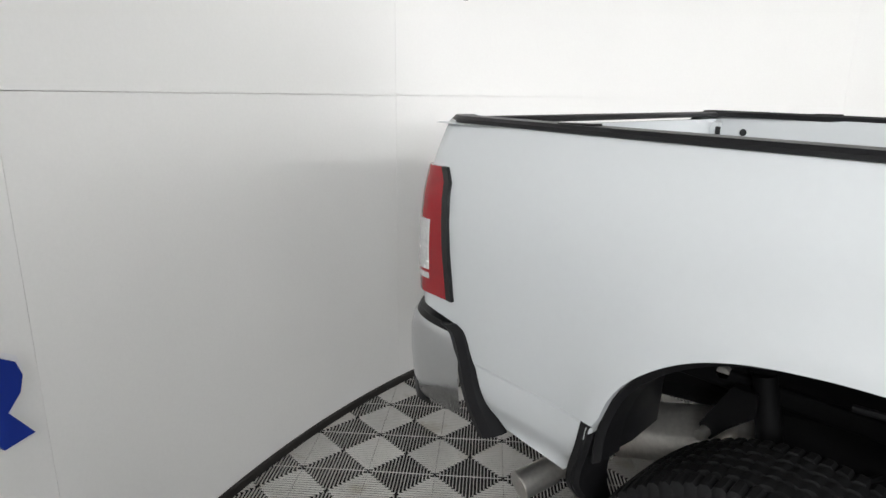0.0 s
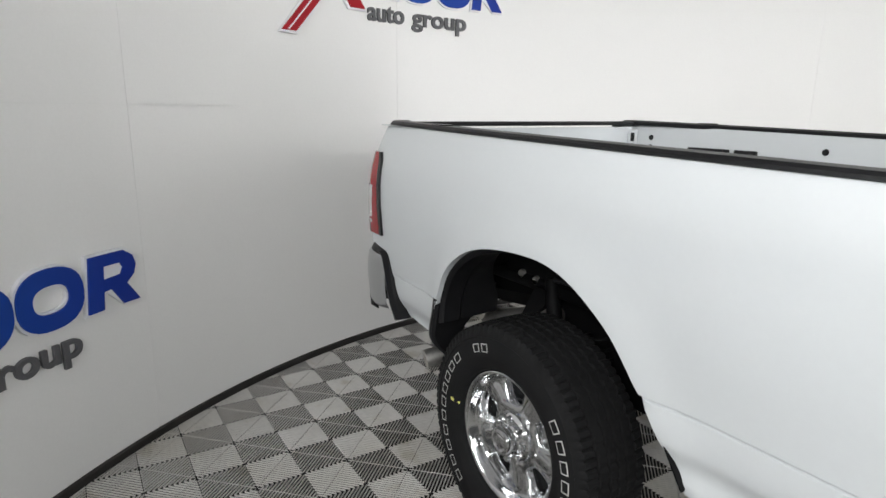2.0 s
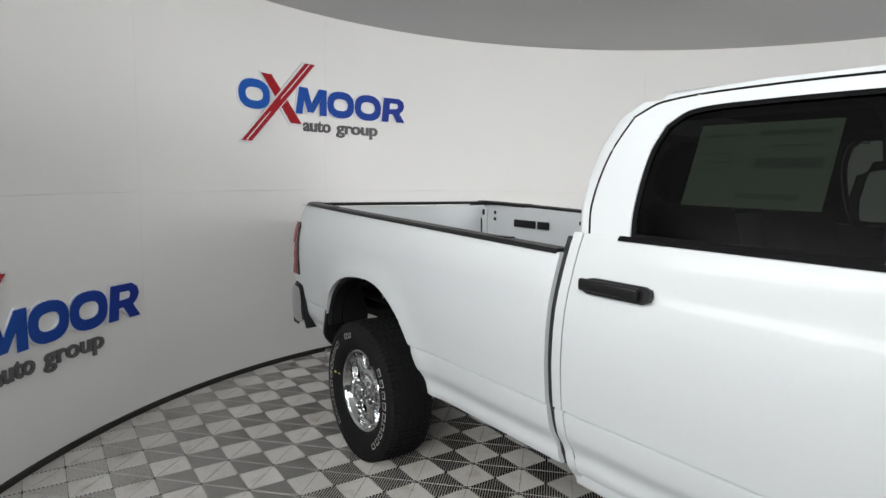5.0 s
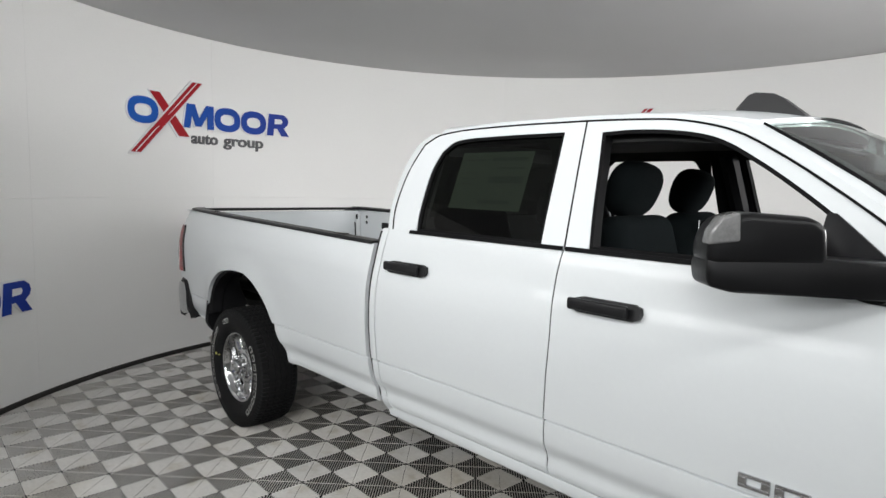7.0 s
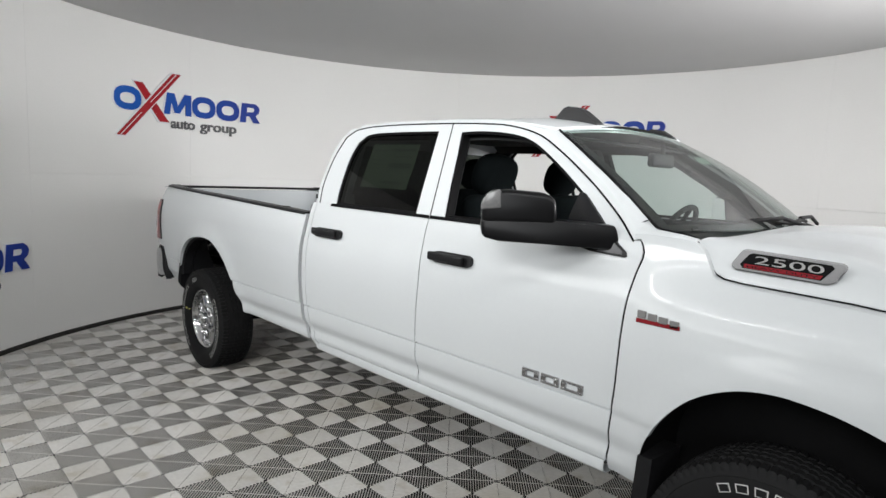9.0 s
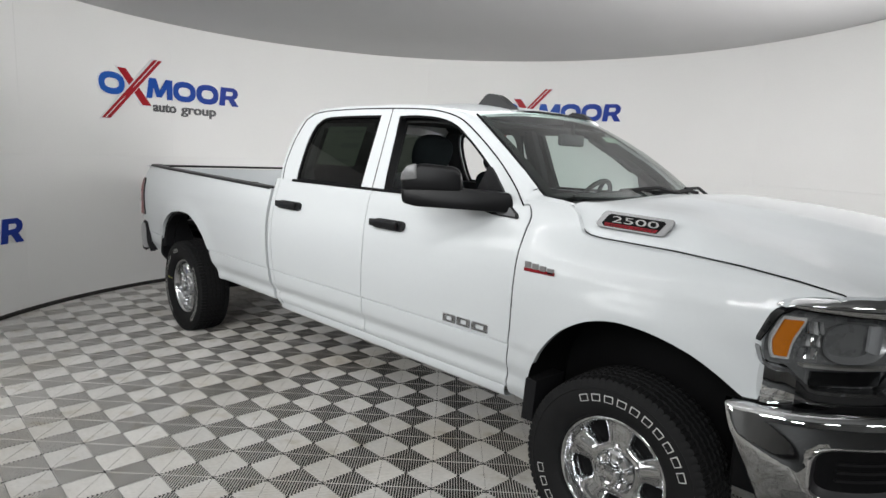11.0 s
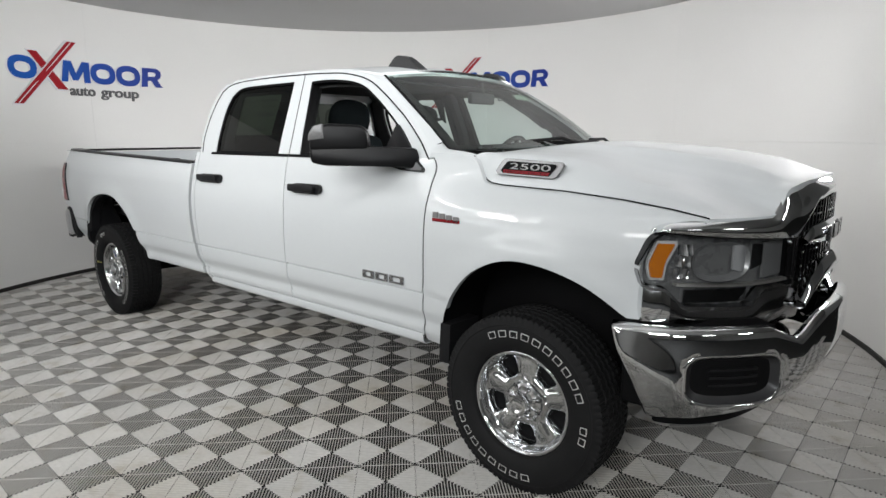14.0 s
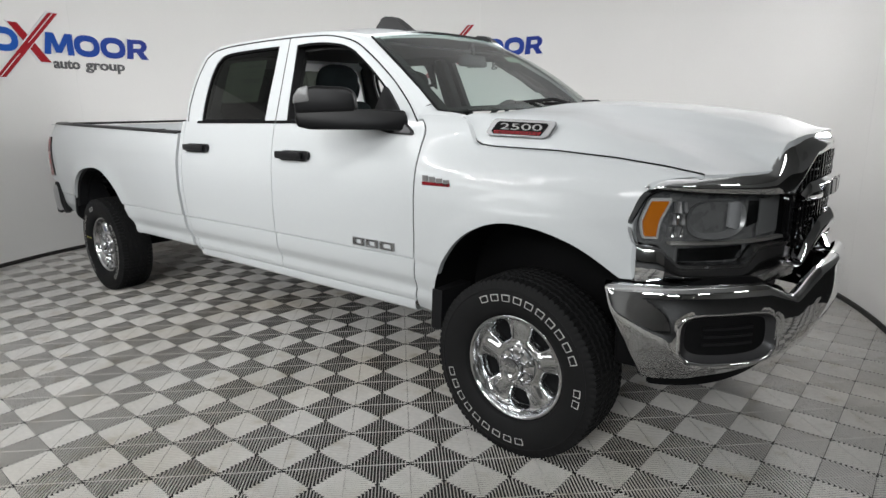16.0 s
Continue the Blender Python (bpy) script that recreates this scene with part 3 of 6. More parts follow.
def build_bed(sy):
    def lo(x):
        base = 0.605
        if x < -0.36:
            base = ease(x, [-0.98, -0.93, -0.83, -0.805, -0.775, -0.75, -0.72, -0.675, -0.60, -0.47, -0.43, -0.385, -0.36], [0.94, 0.932, 0.918, 0.90, 0.83, 0.755, 0.70, 0.662, 0.655, 0.648, 0.70, 0.80, 0.82])
        if -0.372 <= x <= 0.695:
            base = max(base, ease(x, *ARCH_R))
        return base
    us = fill([-1.20, -1.085, -0.955], 0.012) + fill([-0.945, -0.85], 0.03) + fill([-0.83, -0.66], 0.008) + fill([-0.65, -0.48], 0.04) + fill([-0.47, -0.38], 0.012) + fill([-0.372, -0.37, -0.30, 0.0, 0.4, 0.695], 0.02) + fill([0.72, 1.25, 1.49], 0.05)
    warp = lambda u, z: u + (g1(z) - 0.036 - 1.49) * max(0.0, (u - 0.9) / 0.59)
    side_panel("bed_side", us, lo, RAIL_Z, warp, sy, truck)
    # inner wall of the bed, with a folded rail
    rows = [[(x, sy * 0.80, z) for z in (1.15, 1.25, RAIL_Z(x) - 0.04)] + [(x, sy * 0.815, RAIL_Z(x) - 0.008), (x, sy * 0.88, RAIL_Z(x) - 0.006)] for x in (-1.02, 0.0, 1.49)]
    part("bed_inner_wall", slab(bmesh.new(), rows, (0, sy * 0.012, -0.003)), PAINT, truck)
    # black cap over the rail
    rows = []
    for x in fill([-1.022, -0.95, 1.505], 0.12):
        h = RAIL_Z(x)
        y = side_y(max(x, -0.95), h - 0.01) + 0.004 - (0.05 if x < -1.0 else 0.0)
        rows.append([(x, sy * y, h - 0.004), (x, sy * (y - 0.003), h + 0.005), (x, sy * (y - 0.013), h + 0.013), (x, sy * (y - 0.085), h + 0.013), (x, sy * (y - 0.097), h + 0.006), (x, sy * (y - 0.097), h - 0.014), (x, sy * (y - 0.05), h - 0.014)])
    bm = bmesh.new()
    vs = grid(bm, rows, close_v=True)
    bm.faces.new(vs[0])
    bm.faces.new(vs[-1])
    part("rail_cap", bm, PLASTIC, truck, "black plastic rail cap")
    # folded flange and its drain under the rear corner
    rows = [[(x, sy * (side_y(x, lo(x)) - 0.030), lo(x) + 0.02), (x, sy * (side_y(x, lo(x)) - 0.034), lo(x) - 0.016), (x, sy * (side_y(x, lo(x)) - 0.075), lo(x) - 0.020)] for x in fill([-0.70, -0.45], 0.03)]
    part("bed_flange", slab(bmesh.new(), rows, (0, -sy * 0.004, 0.002)), UNDER, truck)
    # stake pocket covers
    for x in (-0.55, 1.14):
        y = side_y(x, 1.43) - 0.05
        part("stake_pocket", rbox(bmesh.new(), (x, sy * y, RAIL_Z(x) + 0.0145), (0.10, 0.035, 0.006), 0.002), GLOSS_BLACK, truck)
    # mud liner behind the wheel, inside the opening
    rows = []
    for a, b in zip(*ARCH_R):
        if a > -0.30:
            rows.append([(a, sy * 0.965, b + 0.012), (a, sy * 0.90, b + 0.008), (a, sy * (0.62 + 0.16 * max(0.0, min(1.0, (-0.1 - a) / 0.2))), b + 0.03)])
    part("wheel_liner", slab(bmesh.new(), rows, (0, 0, 0.008)), UNDER, truck)
    # guard behind the wheel: a broad curved sheet that runs up into the arch
    outer = smooth_line([(-0.380, 0.835), (-0.394, 0.76), (-0.411, 0.69), (-0.412, 0.63), (-0.402, 0.575)], 4)
    inner = smooth_line([(0.700, 0.845), (0.765, 0.752), (0.825, 0.690), (0.850, 0.63), (0.830, 0.525)], 4)
    rows = []
    for k, ((x, z), (yi, zi)) in enumerate(zip(outer, inner)):
        q = k / (len(outer) - 1)
        yo = 0.996 - 0.065 * max(0.0, (q - 0.6) / 0.4) ** 1.5
        rows.append([(x - 0.012, sy * (yo - 0.004), z), (x + 0.004, sy * yo, z), (x + 0.012, sy * (yo - 0.012), z)] + [(x + 0.006 * (1 - w), sy * (yo + (yi - yo) * w), z + (zi - z) * w) for w in (0.3, 0.5, 0.56, 0.75, 1.0)])
    part("mud_flap", slab(bmesh.new(), rows, (-0.010, 0, 0)), PLASTIC, truck, "black plastic mud guard")
    rows = []
    for a, b in list(zip(*ARCH_R))[3:27]:
        k = min(1.0, max(0.0, (b - 0.80) / 0.25))
        rows.append([(a + 0.002, sy * 0.984, b - 0.006), (a + 0.016, sy * 0.972, b - 0.014 * k), (a + 0.018, sy * 0.90, b - 0.018 * k), (a + 0.010, sy * 0.89, b - 0.012 * k), (a + 0.014, sy * (0.84 + 0.02 * k), b - 0.016 * k), (a + 0.004, sy * (0.705 + 0.13 * k), b - 0.01 * k)])
    part("arch_liner", slab(bmesh.new(), rows, (-0.004, 0, 0.006)), PLASTIC, truck)
    # tail lamp wrapped round the corner
    us = fill([-1.062, -0.955], 0.012) + fill([-0.944, -0.90], 0.015)
    front = lambda z: ease(z, [0.985, 1.31, 1.345], [-0.862, -0.902, -0.93])
    zs = fill([0.985, 1.01, 1.345], 0.02)

    def lamp_rows(u0, z0, z1, off, uend=None):
        rows = []
        for k in range(15):
            col = []
            for j in range(17):
                z = z0 + (z1 - z0) * j / 16
                ue = front(z) if uend is None else uend
                col.append(side_point(u0 + (ue - u0) * k / 14, z, sy, off))
            rows.append(col)
        return rows
    inward = lambda p: (0.02, -sy * 0.02, 0)
    lamp = part("tail_lamp", slab(bmesh.new(), lamp_rows(-1.075, 0.985, 1.345, 0.010), inward), RED_LENS, truck, "red tail lamp with clear lower lens")
    part("lamp_edge", slab(bmesh.new(), [[side_point(front(z) + o, z, sy, 0.0115 - 0.002 * abs(o)) for o in (-0.009, 0.0, 0.014)] for z in zs], (0, -sy * 0.022, 0)), GLOSS_BLACK, lamp)
    for z0, z1 in ((1.030, 1.046), (1.056, 1.20)):
        part("clear_lens", slab(bmesh.new(), lamp_rows(-1.076, z0, z1, 0.0125, -0.952), inward), CLEAR_LENS, lamp, "clear reversing lens")


def build_tailgate():
    rows = [[(x, y, z) for y in fill([-0.775, 0.775], 0.2)] for x, z in ((-1.045, 0.93), (-1.05, 1.1), (-1.045, 1.40), (-1.03, 1.442))]
    part("tailgate", slab(bmesh.new(), rows, (0.055, 0, 0)), PAINT, truck)
    bm = rbox(bmesh.new(), (-1.005, 0, 1.463), (0.07, 1.64, 0.022), 0.01)
    part("tailgate_cap", bm, PLASTIC, truck, "black plastic tailgate cap")
    # inside of the gate and posts
    for sy in (-1, 1):
        part("bed_post", rbox(bmesh.new(), (-0.975, sy * 0.772, 1.18), (0.04, 0.05, 0.50), 0.008), PAINT, truck)
        part("gate_latch", rbox(bmesh.new(), (-0.95, sy * 0.742, 1.385), (0.02, 0.014, 0.05), 0.003), GLOSS_BLACK, truck)
        part("gate_cable", tube(bmesh.new(), [(-0.97, sy * 0.735, 1.33), (-0.965, sy * 0.738, 1.20)], 0.006, 8), UNDER, truck)
        for x, z in ((-0.86, 1.385), (-0.86, 1.33), (0.10, 1.36)):
            bm = bmesh.new()
            revolve(bm, [(0.0005, -0.003), (0.014, -0.003), (0.016, 0.0), (0.0005, 0.003)], 14, centre=(x, sy * 0.797, z))
            part("bed_plug", bm, GLOSS_BLACK, truck)
    part("bed_bracket", rbox(bmesh.new(), (-0.48, 0.785, 1.315), (0.24, 0.02, 0.06), 0.006), PLASTIC, truck)
    part("bed_bracket", rbox(bmesh.new(), (-0.27, 0.785, 1.315), (0.12, 0.02, 0.06), 0.006), PLASTIC, truck)
    bm = bmesh.new()
    rbox(bm, (0.22, 0, 1.145), (2.46, 1.66, 0.02), 0.006)
    for k in range(13):
        rbox(bm, (0.22, -0.72 + 0.12 * k, 1.157), (2.42, 0.05, 0.014), 0.004, seg=1)
    part("bed_floor", bm, PAINT, truck)
    part("bed_front_wall", rbox(bmesh.new(), (1.50, 0, 1.29), (0.04, 1.72, 0.30), 0.008), PAINT, truck)


def plan_curve(pts):
    """A smooth curve through plan points, as a function of 0 to 1."""
    pts = [Vector((a, b, 0)) for a, b in pts]
    n = len(pts) - 1

    def f(s):
        k = min(int(s * n), n - 1)
        t = s * n - k
        p0, p1, p2, p3 = pts[max(k - 1, 0)], pts[k], pts[k + 1], pts[min(k + 2, n)]
        return 0.5 * ((2 * p1) + (p2 - p0) * t + (2 * p0 - 5 * p1 + 4 * p2 - p3) * t * t + (3 * p1 - p0 - 3 * p2 + p3) * t ** 3)

    def g(s, off=0.0):
        p = f(s)
        d = (f(min(1, s + 0.01)) - f(max(0, s - 0.01))).normalized()
        return (p.x - d.y * off, p.y + d.x * off)
    return g


# plan of the nose (half; y positive here), side to centre
NOSE = plan_curve([(4.70, 0.955), (4.80, 0.938), (4.90, 0.900), (5.00, 0.835), (5.09, 0.745), (5.17, 0.63), (5.225, 0.50), (5.265, 0.35), (5.29, 0.18), (5.30, 0.0)])
BUMP = plan_curve([(4.735, 0.962), (4.86, 0.958), (4.98, 0.925), (5.09, 0.86), (5.19, 0.765), (5.27, 0.645), (5.33, 0.50), (5.37, 0.34), (5.39, 0.17), (5.395, 0.0)])
TAIL = plan_curve([(-0.77, 0.965), (-0.86, 0.970), (-0.95, 0.965), (-1.03, 0.945), (-1.10, 0.90), (-1.155, 0.82), (-1.19, 0.70), (-1.21, 0.5), (-1.22, 0.25), (-1.22, 0.0)])


def nose_point(s, z, sy, off=0.0, curve=NOSE, lean=0.0):
    x, y = curve(s, off)
    return (x - lean, sy * y, z)


def nose_patch(name, s0, s1, zlo, zhi, off, thick, mat, parent, sy, curve=NOSE, n=14, m=6, label="", lean=None):
    rows = []
    for i in range(n + 1):
        s = s0 + (s1 - s0) * i / n
        a, b = zlo(s) if callable(zlo) else zlo, zhi(s) if callable(zhi) else zhi
        col = []
        for j in range(m + 1):
            z = a + (b - a) * j / m
            o = off(s, j / m) if callable(off) else off
            col.append(nose_point(s, z, sy, o, curve, lean(z) if lean else 0.0))
        rows.append(col)
    return part(name, slab(bmesh.new(), rows, (-thick * 0.75, -sy * thick * 0.5, 0)), mat, parent, label)


def build_rear_bumper():
    def full(zs_offs, mat, name, s0=0.0, label=""):
        rows = []
        cols = [(s0 + (1 - s0) * k / 40, -1) for k in range(41)] + [(1 - (1 - s0) * k / 40, 1) for k in range(1, 41)]
        for s, sy in cols:
            rows.append([nose_point(s, z(s) if callable(z) else z, sy, -o, TAIL) for z, o in zs_offs])
        bm = bmesh.new()
        slab(bm, rows, (0.03, 0, 0))
        return part(name, bm, mat, truck, label)
    low = lambda s: 0.665 - 0.04 * min(1, s / 0.3)
    full([(lambda s: low(s) + 0.002, -0.006), (lambda s: low(s) + 0.03, 0.006), (0.72, 0.012), (0.76, 0.016), (0.83, 0.016), (0.875, 0.008), (0.89, -0.008)], BUMPER_STEEL, "rear_bumper", 0.095, "chrome rear bumper")
    full([(0.888, -0.004), (0.905, -0.012), (0.912, -0.035), (0.912, -0.13)], PLASTIC, "step_pad", 0.10, "black ribbed step pad")
    full([(0.60, -0.02), (lambda s: low(s) - 0.01, 0.004), (lambda s: low(s) + 0.05, 0.008)], PLASTIC, "bumper_valance", 0.32)
    for sy in (-1, 1):
        fr = smooth_line([(-0.835, 0.922), (-0.803, 0.905), (-0.776, 0.835), (-0.750, 0.752), (-0.718, 0.697), (-0.674, 0.648)], 4, bend=70)
        bk = smooth_line([(-0.900, 0.912), (-0.862, 0.892), (-0.836, 0.830), (-0.812, 0.748), (-0.780, 0.684), (-0.738, 0.628)], 4, bend=70)
        rows = [[(b[0], sy * 0.950, b[1]), (b[0] + 0.006, sy * 0.982, b[1]), (a[0] * 0.5 + b[0] * 0.5, sy * 0.990, a[1] * 0.5 + b[1] * 0.5), (a[0] - 0.006, sy * 0.978, a[1]), (a[0], sy * 0.950, a[1])] for a, b in zip(fr, bk)]
        part("bumper_end_trim", slab(bmesh.new(), rows, (0, -sy * 0.02, 0)), PLASTIC, truck)


def gh(z, x=2.6):
    """Half width of the cab above the belt; the windscreen pillars lean in."""
    return 0.905 - (z - 1.488) * 0.39 - ease(x, [2.9, 3.15, 3.5, 3.74], [0.0, 0.035, 0.035, 0.0]) * min(1.0, max(0.0, (z - 1.488) / 0.06))


# upper edge of the doors, from the cab's back to the foot of the windscreen pillar
DOOR_TOP = [(1.632, 1.488), (1.604, 1.58), (1.604, 1.70), (1.625, 1.80), (1.675, 1.905), (1.775, 1.951), (2.10, 1.971), (2.585, 1.970), (2.80, 1.963), (2.97, 1.950), (3.14, 1.907), (3.30, 1.822), (3.47, 1.712), (3.605, 1.618), (3.695, 1.548), (3.756, 1.488)]


def build_doors(sy):
    place = lambda x, z, off=0.0: (x, sy * (gh(z, x) + off), z)

    def ring(name, outer, inner, mat, parent, off=0.0, thick=0.035, per=8, label=""):
        o, i = loop_fill(outer, per), loop_fill(inner, per)
        rows = []
        for a, b in zip(o, i):
            rows.append([place(*a, off), place(*b, off), place(*b, off - thick), place(*a, off - thick)])
        bm = bmesh.new()
        grid(bm, rows, close_u=True, close_v=True)
        return part(name, bm, mat, parent, label)

    def shrink(pts, d):
        """The outline moved inwards by d."""
        out = []
        n = len(pts)
        area = sum(pts[k][0] * pts[(k + 1) % n][1] - pts[(k + 1) % n][0] * pts[k][1] for k in range(n))
        sg = 1 if area > 0 else -1
        for k in range(n):
            a, p, b = Vector(pts[k - 1]), Vector(pts[k]), Vector(pts[(k + 1) % n])
            e1, e2 = (p - a).normalized(), (b - p).normalized()
            n1, n2 = Vector((-e1.y, e1.x)) * sg, Vector((-e2.y, e2.x)) * sg
            m = (n1 + n2)
            m = m / max(0.4, m.length_squared) * 2 if m.length > 0.01 else n1
            out.append(tuple(p + m * d * 0.9))
        return out

    def pane(name, pts, mat, parent, off, label=""):
        bm = bmesh.new()
        f = [bm.verts.new(place(*p, off)) for p in loop_fill(pts, 3)]
        bm.faces.new(f)
        ob = part(name, bm, mat, parent, label)
        ob.visible_shadow = False
        return ob

    # rear door
    door = side_panel("rear_door", fill([1.58, 2.604], 0.05), lambda u: 0.602, lambda u: 1.488,
                      lambda u, z: u + (g1(z) + 0.048 - 1.58) * (1 - (u - 1.58) / 1.024) + (g2(z) - 0.003 - 2.604) * (u - 1.58) / 1.024, sy, truck, 0.03)
    outer = [(1.634, 1.488), (1.607, 1.58), (1.606, 1.70), (1.627, 1.80), (1.677, 1.902), (1.777, 1.947), (2.10, 1.967), (2.580, 1.966), (2.597, 1.80), (2.614, 1.64), (2.630, 1.488)]
    glass = [(1.803, 1.486), (1.785, 1.56), (1.776, 1.66), (1.781, 1.78), (1.812, 1.866), (1.89, 1.914), (2.10, 1.928), (2.494, 1.930), (2.503, 1.80), (2.513, 1.64), (2.527, 1.486)]
    ring("window_frame", outer, glass, PAINT, door)
    ring("window_seal", glass, shrink(glass, 0.016), SEAL, door, -0.006, 0.02)
    ring("inner_trim", outer, shrink(glass, -0.002), TRIM_DARK, door, -0.037, 0.02)
    if sy < 0:
        pane("window", shrink(glass, 0.008), TINT_GLASS, door, -0.014, "dark tinted glass")
    # front door
    fdoor = side_panel("front_door", fill([2.61, 3.745], 0.05), lambda u: 0.600, lambda u: 1.488,
                       lambda u, z: u + (g2(z) + 0.003 - 2.61) * (1 - (u - 2.61) / 1.135) + (g3(z) - 0.004 - 3.745) * (u - 2.61) / 1.135, sy, truck, 0.03)
    outer = [(2.638, 1.488), (2.620, 1.64), (2.604, 1.80), (2.588, 1.966), (2.80, 1.959), (2.97, 1.946), (3.138, 1.903), (3.298, 1.818), (3.467, 1.708), (3.602, 1.614), (3.752, 1.488)]
    glass = [(2.738, 1.486), (2.712, 1.62), (2.688, 1.78), (2.664, 1.922), (2.80, 1.925), (2.98, 1.912), (3.10, 1.882), (3.24, 1.805), (3.38, 1.712), (3.50, 1.622), (3.66, 1.490)]
    ring("window_frame", outer, glass, PAINT, fdoor)
    ring("window_seal", glass, shrink(glass, 0.015), SEAL, fdoor, -0.004, 0.05)
    ring("inner_trim", outer, shrink(glass, -0.002), TRIM_DARK, fdoor, -0.037, 0.02)
    # black corner plate behind the mirror
    skin = lambda a, b: gh(b, a) if b > 1.488 else side_y(a, b)
    bm = bmesh.new()
    for corner in ([(3.435, 1.486), (3.445, 1.655), (3.468, 1.655), (3.675, 1.486)], [(3.435, 1.486), (3.675, 1.486), (3.735, 1.444), (3.741, 1.430), (3.735, 1.423), (3.58, 1.430), (3.46, 1.455)]):
        extrude_poly(bm, corner, lambda a, b, d: (a, sy * (skin(a, b) + 0.009 - d), b), 0.03)
    part("mirror_plate", bm, PLASTIC, fdoor, "black plastic mirror base plate")
    bm = bmesh.new()
    extrude_poly(bm, [(3.610, 1.434), (3.675, 1.478), (3.723, 1.444), (3.723, 1.433)], lambda a, b, d: (a, sy * (skin(a, b) + 0.0125 - d), b), 0.004)
    part("corner_insert", bm, SIGN_GREY, fdoor)
    # belt strip
    for dr, x0, x1 in ((door, 1.765, 2.628), (fdoor, 2.640, 3.58)):
        rows = [[(x, sy * (side_y(x, 1.47) + 0.004), 1.476), (x, sy * (side_y(x, 1.488) + 0.007), 1.483), (x, sy * (gh(1.492) + 0.004), 1.492)] for x in fill([x0, x1], 0.08)]
        part("belt_strip", slab(bmesh.new(), rows, (0, -sy * 0.012, 0)), SEAL, dr)
    # handles
    for dr, x0, x1, zc in ((door, 1.660, 1.938, 1.314), (fdoor, 2.710, 2.980, 1.298)):
        bm = bmesh.new()
        h = 0.028
        pts = [(x0, zc - h * 0.55), (x0 + 0.025, zc - h), (x1 - 0.03, zc - h), (x1 - 0.005, zc - h * 0.6), (x1, zc), (x1 - 0.006, zc + h * 0.7), (x1 - 0.03, zc + h), (x0 + 0.04, zc + h), (x0 + 0.012, zc + h * 0.75), (x0 - 0.004, zc + h * 0.2)]
        extrude_poly(bm, pts, lambda a, b, d: (a, sy * (side_y(a, b) + 0.003 + d - (0.0 if d == 0 else 0.010 * abs((b - zc) / h))), b), 0.022)
        hd = part("door_handle", bm, PLASTIC, dr, "black plastic door handle")
        part("grip", rbox(bmesh.new(), ((x0 + x1) / 2 - 0.02, sy * (side_y(2, 1.31) + 0.036), zc + 0.004), (x1 - x0 - 0.035, 0.020, 0.043), 0.010), PLASTIC, dr)
    # sill below the doors
    rows = [[(x, sy * y, z) for y, z in ((0.82, 0.530), (0.885, 0.534), (0.903, 0.548), (0.909, 0.572), (0.906, 0.592), (0.86, 0.596))] for x in fill([1.63, 3.71], 0.2)]
    part("sill", slab(bmesh.new(), rows, (0, 0, 0.004)), PAINT, truck)
    # cab corner behind the rear door, and its seal
    side_panel("cab_corner", [1.0, 1.25, 1.5, 1.75, 2.0], lambda u: 0.560, lambda u: 1.488, lambda u, z: g1(z) + 0.002 + 0.041 * (u - 1.0), sy, truck, 0.03)
    rows = [[(g1(z) - 0.040, sy * (side_y(1.5, z) - 0.022), z), (g1(z) + 0.004, sy * (side_y(1.5, z) - 0.020), z)] for z in fill([0.60, 1.47], 0.04)]
    part("gap_seal", slab(bmesh.new(), rows, (0, -sy * 0.02, 0)), GAP_SEAL, truck)
    # rear pillar between the door and the cab's back
    rows = []
    for z, xa, xb in ((1.489, 1.585, 1.631), (1.58, 1.556, 1.603), (1.70, 1.550, 1.603), (1.80, 1.564, 1.624), (1.905, 1.612, 1.674), (1.956, 1.69, 1.775)):
        rows.append([(xa - 0.05, sy * (gh(z) - 0.07), z), (xa - 0.01, sy * (gh(z) - 0.015), z), (xa + 0.012, sy * gh(z), z), (xb, sy * gh(z), z)])
    part("rear_pillar", slab(bmesh.new(), rows, (0.01, -sy * 0.03, 0)), PAINT, truck)
    for f, z0, z1 in ((lambda z: g1(z) + 0.0455, 0.63, 1.485), (g2, 0.63, 1.485), (g3, 0.58, 1.49)):
        rows = [[(f(z) - 0.008, sy * (side_y(f(z), z) - 0.004), z), (f(z) + 0.008, sy * (side_y(f(z), z) - 0.004), z)] for z in fill([z0, z1], 0.05)]
        part("door_seal", slab(bmesh.new(), rows, (0, -sy * 0.012, 0)), SEAL, truck)
    part("door_seal", tube(bmesh.new(), [place(a, b, 0.0005 + 0.0045 * min(1.0, max(0.0, (a - 2.9) / 0.3))) for a, b in smooth_line(DOOR_TOP, 5)], 0.0040, 6), SEAL, truck)
    part("door_seal", tube(bmesh.new(), [place(a, b, -0.003) for a, b in [(2.584, 1.968), (2.600, 1.80), (2.617, 1.64), (2.634, 1.488)]], 0.005, 6), SEAL, truck)
    # fender
    def flo(u):
        base = 0.56
        if u > 3.872:
            base = max(base, ease(u, *ARCH_F))
        if u > 4.78:
            base = max(base, 0.90)
        return base

    def fhi(u):
        return ease(u, [3.75, 3.80, 3.90, 3.955, 3.978, 4.003, 4.033, 4.06, 4.12, 4.45, 4.70, 4.89, 5.03], [1.515, 1.518, 1.512, 1.503, 1.480, 1.430, 1.391, 1.377, 1.370, 1.358, 1.339, 1.315, 1.290])
    zs = fill([0.54, 0.60, 0.72, 0.78, 0.818, 0.830, 1.00, 1.12, 1.22, 1.28, 1.32, 1.36, 1.40, 1.45, 1.52], 0.03) + [9.0]
    bm = bmesh.new()
    bend = lambda u, z: u + (g3(z) + 0.004 - 3.752) * max(0.0, 1 - (u - 3.752) / 0.3)
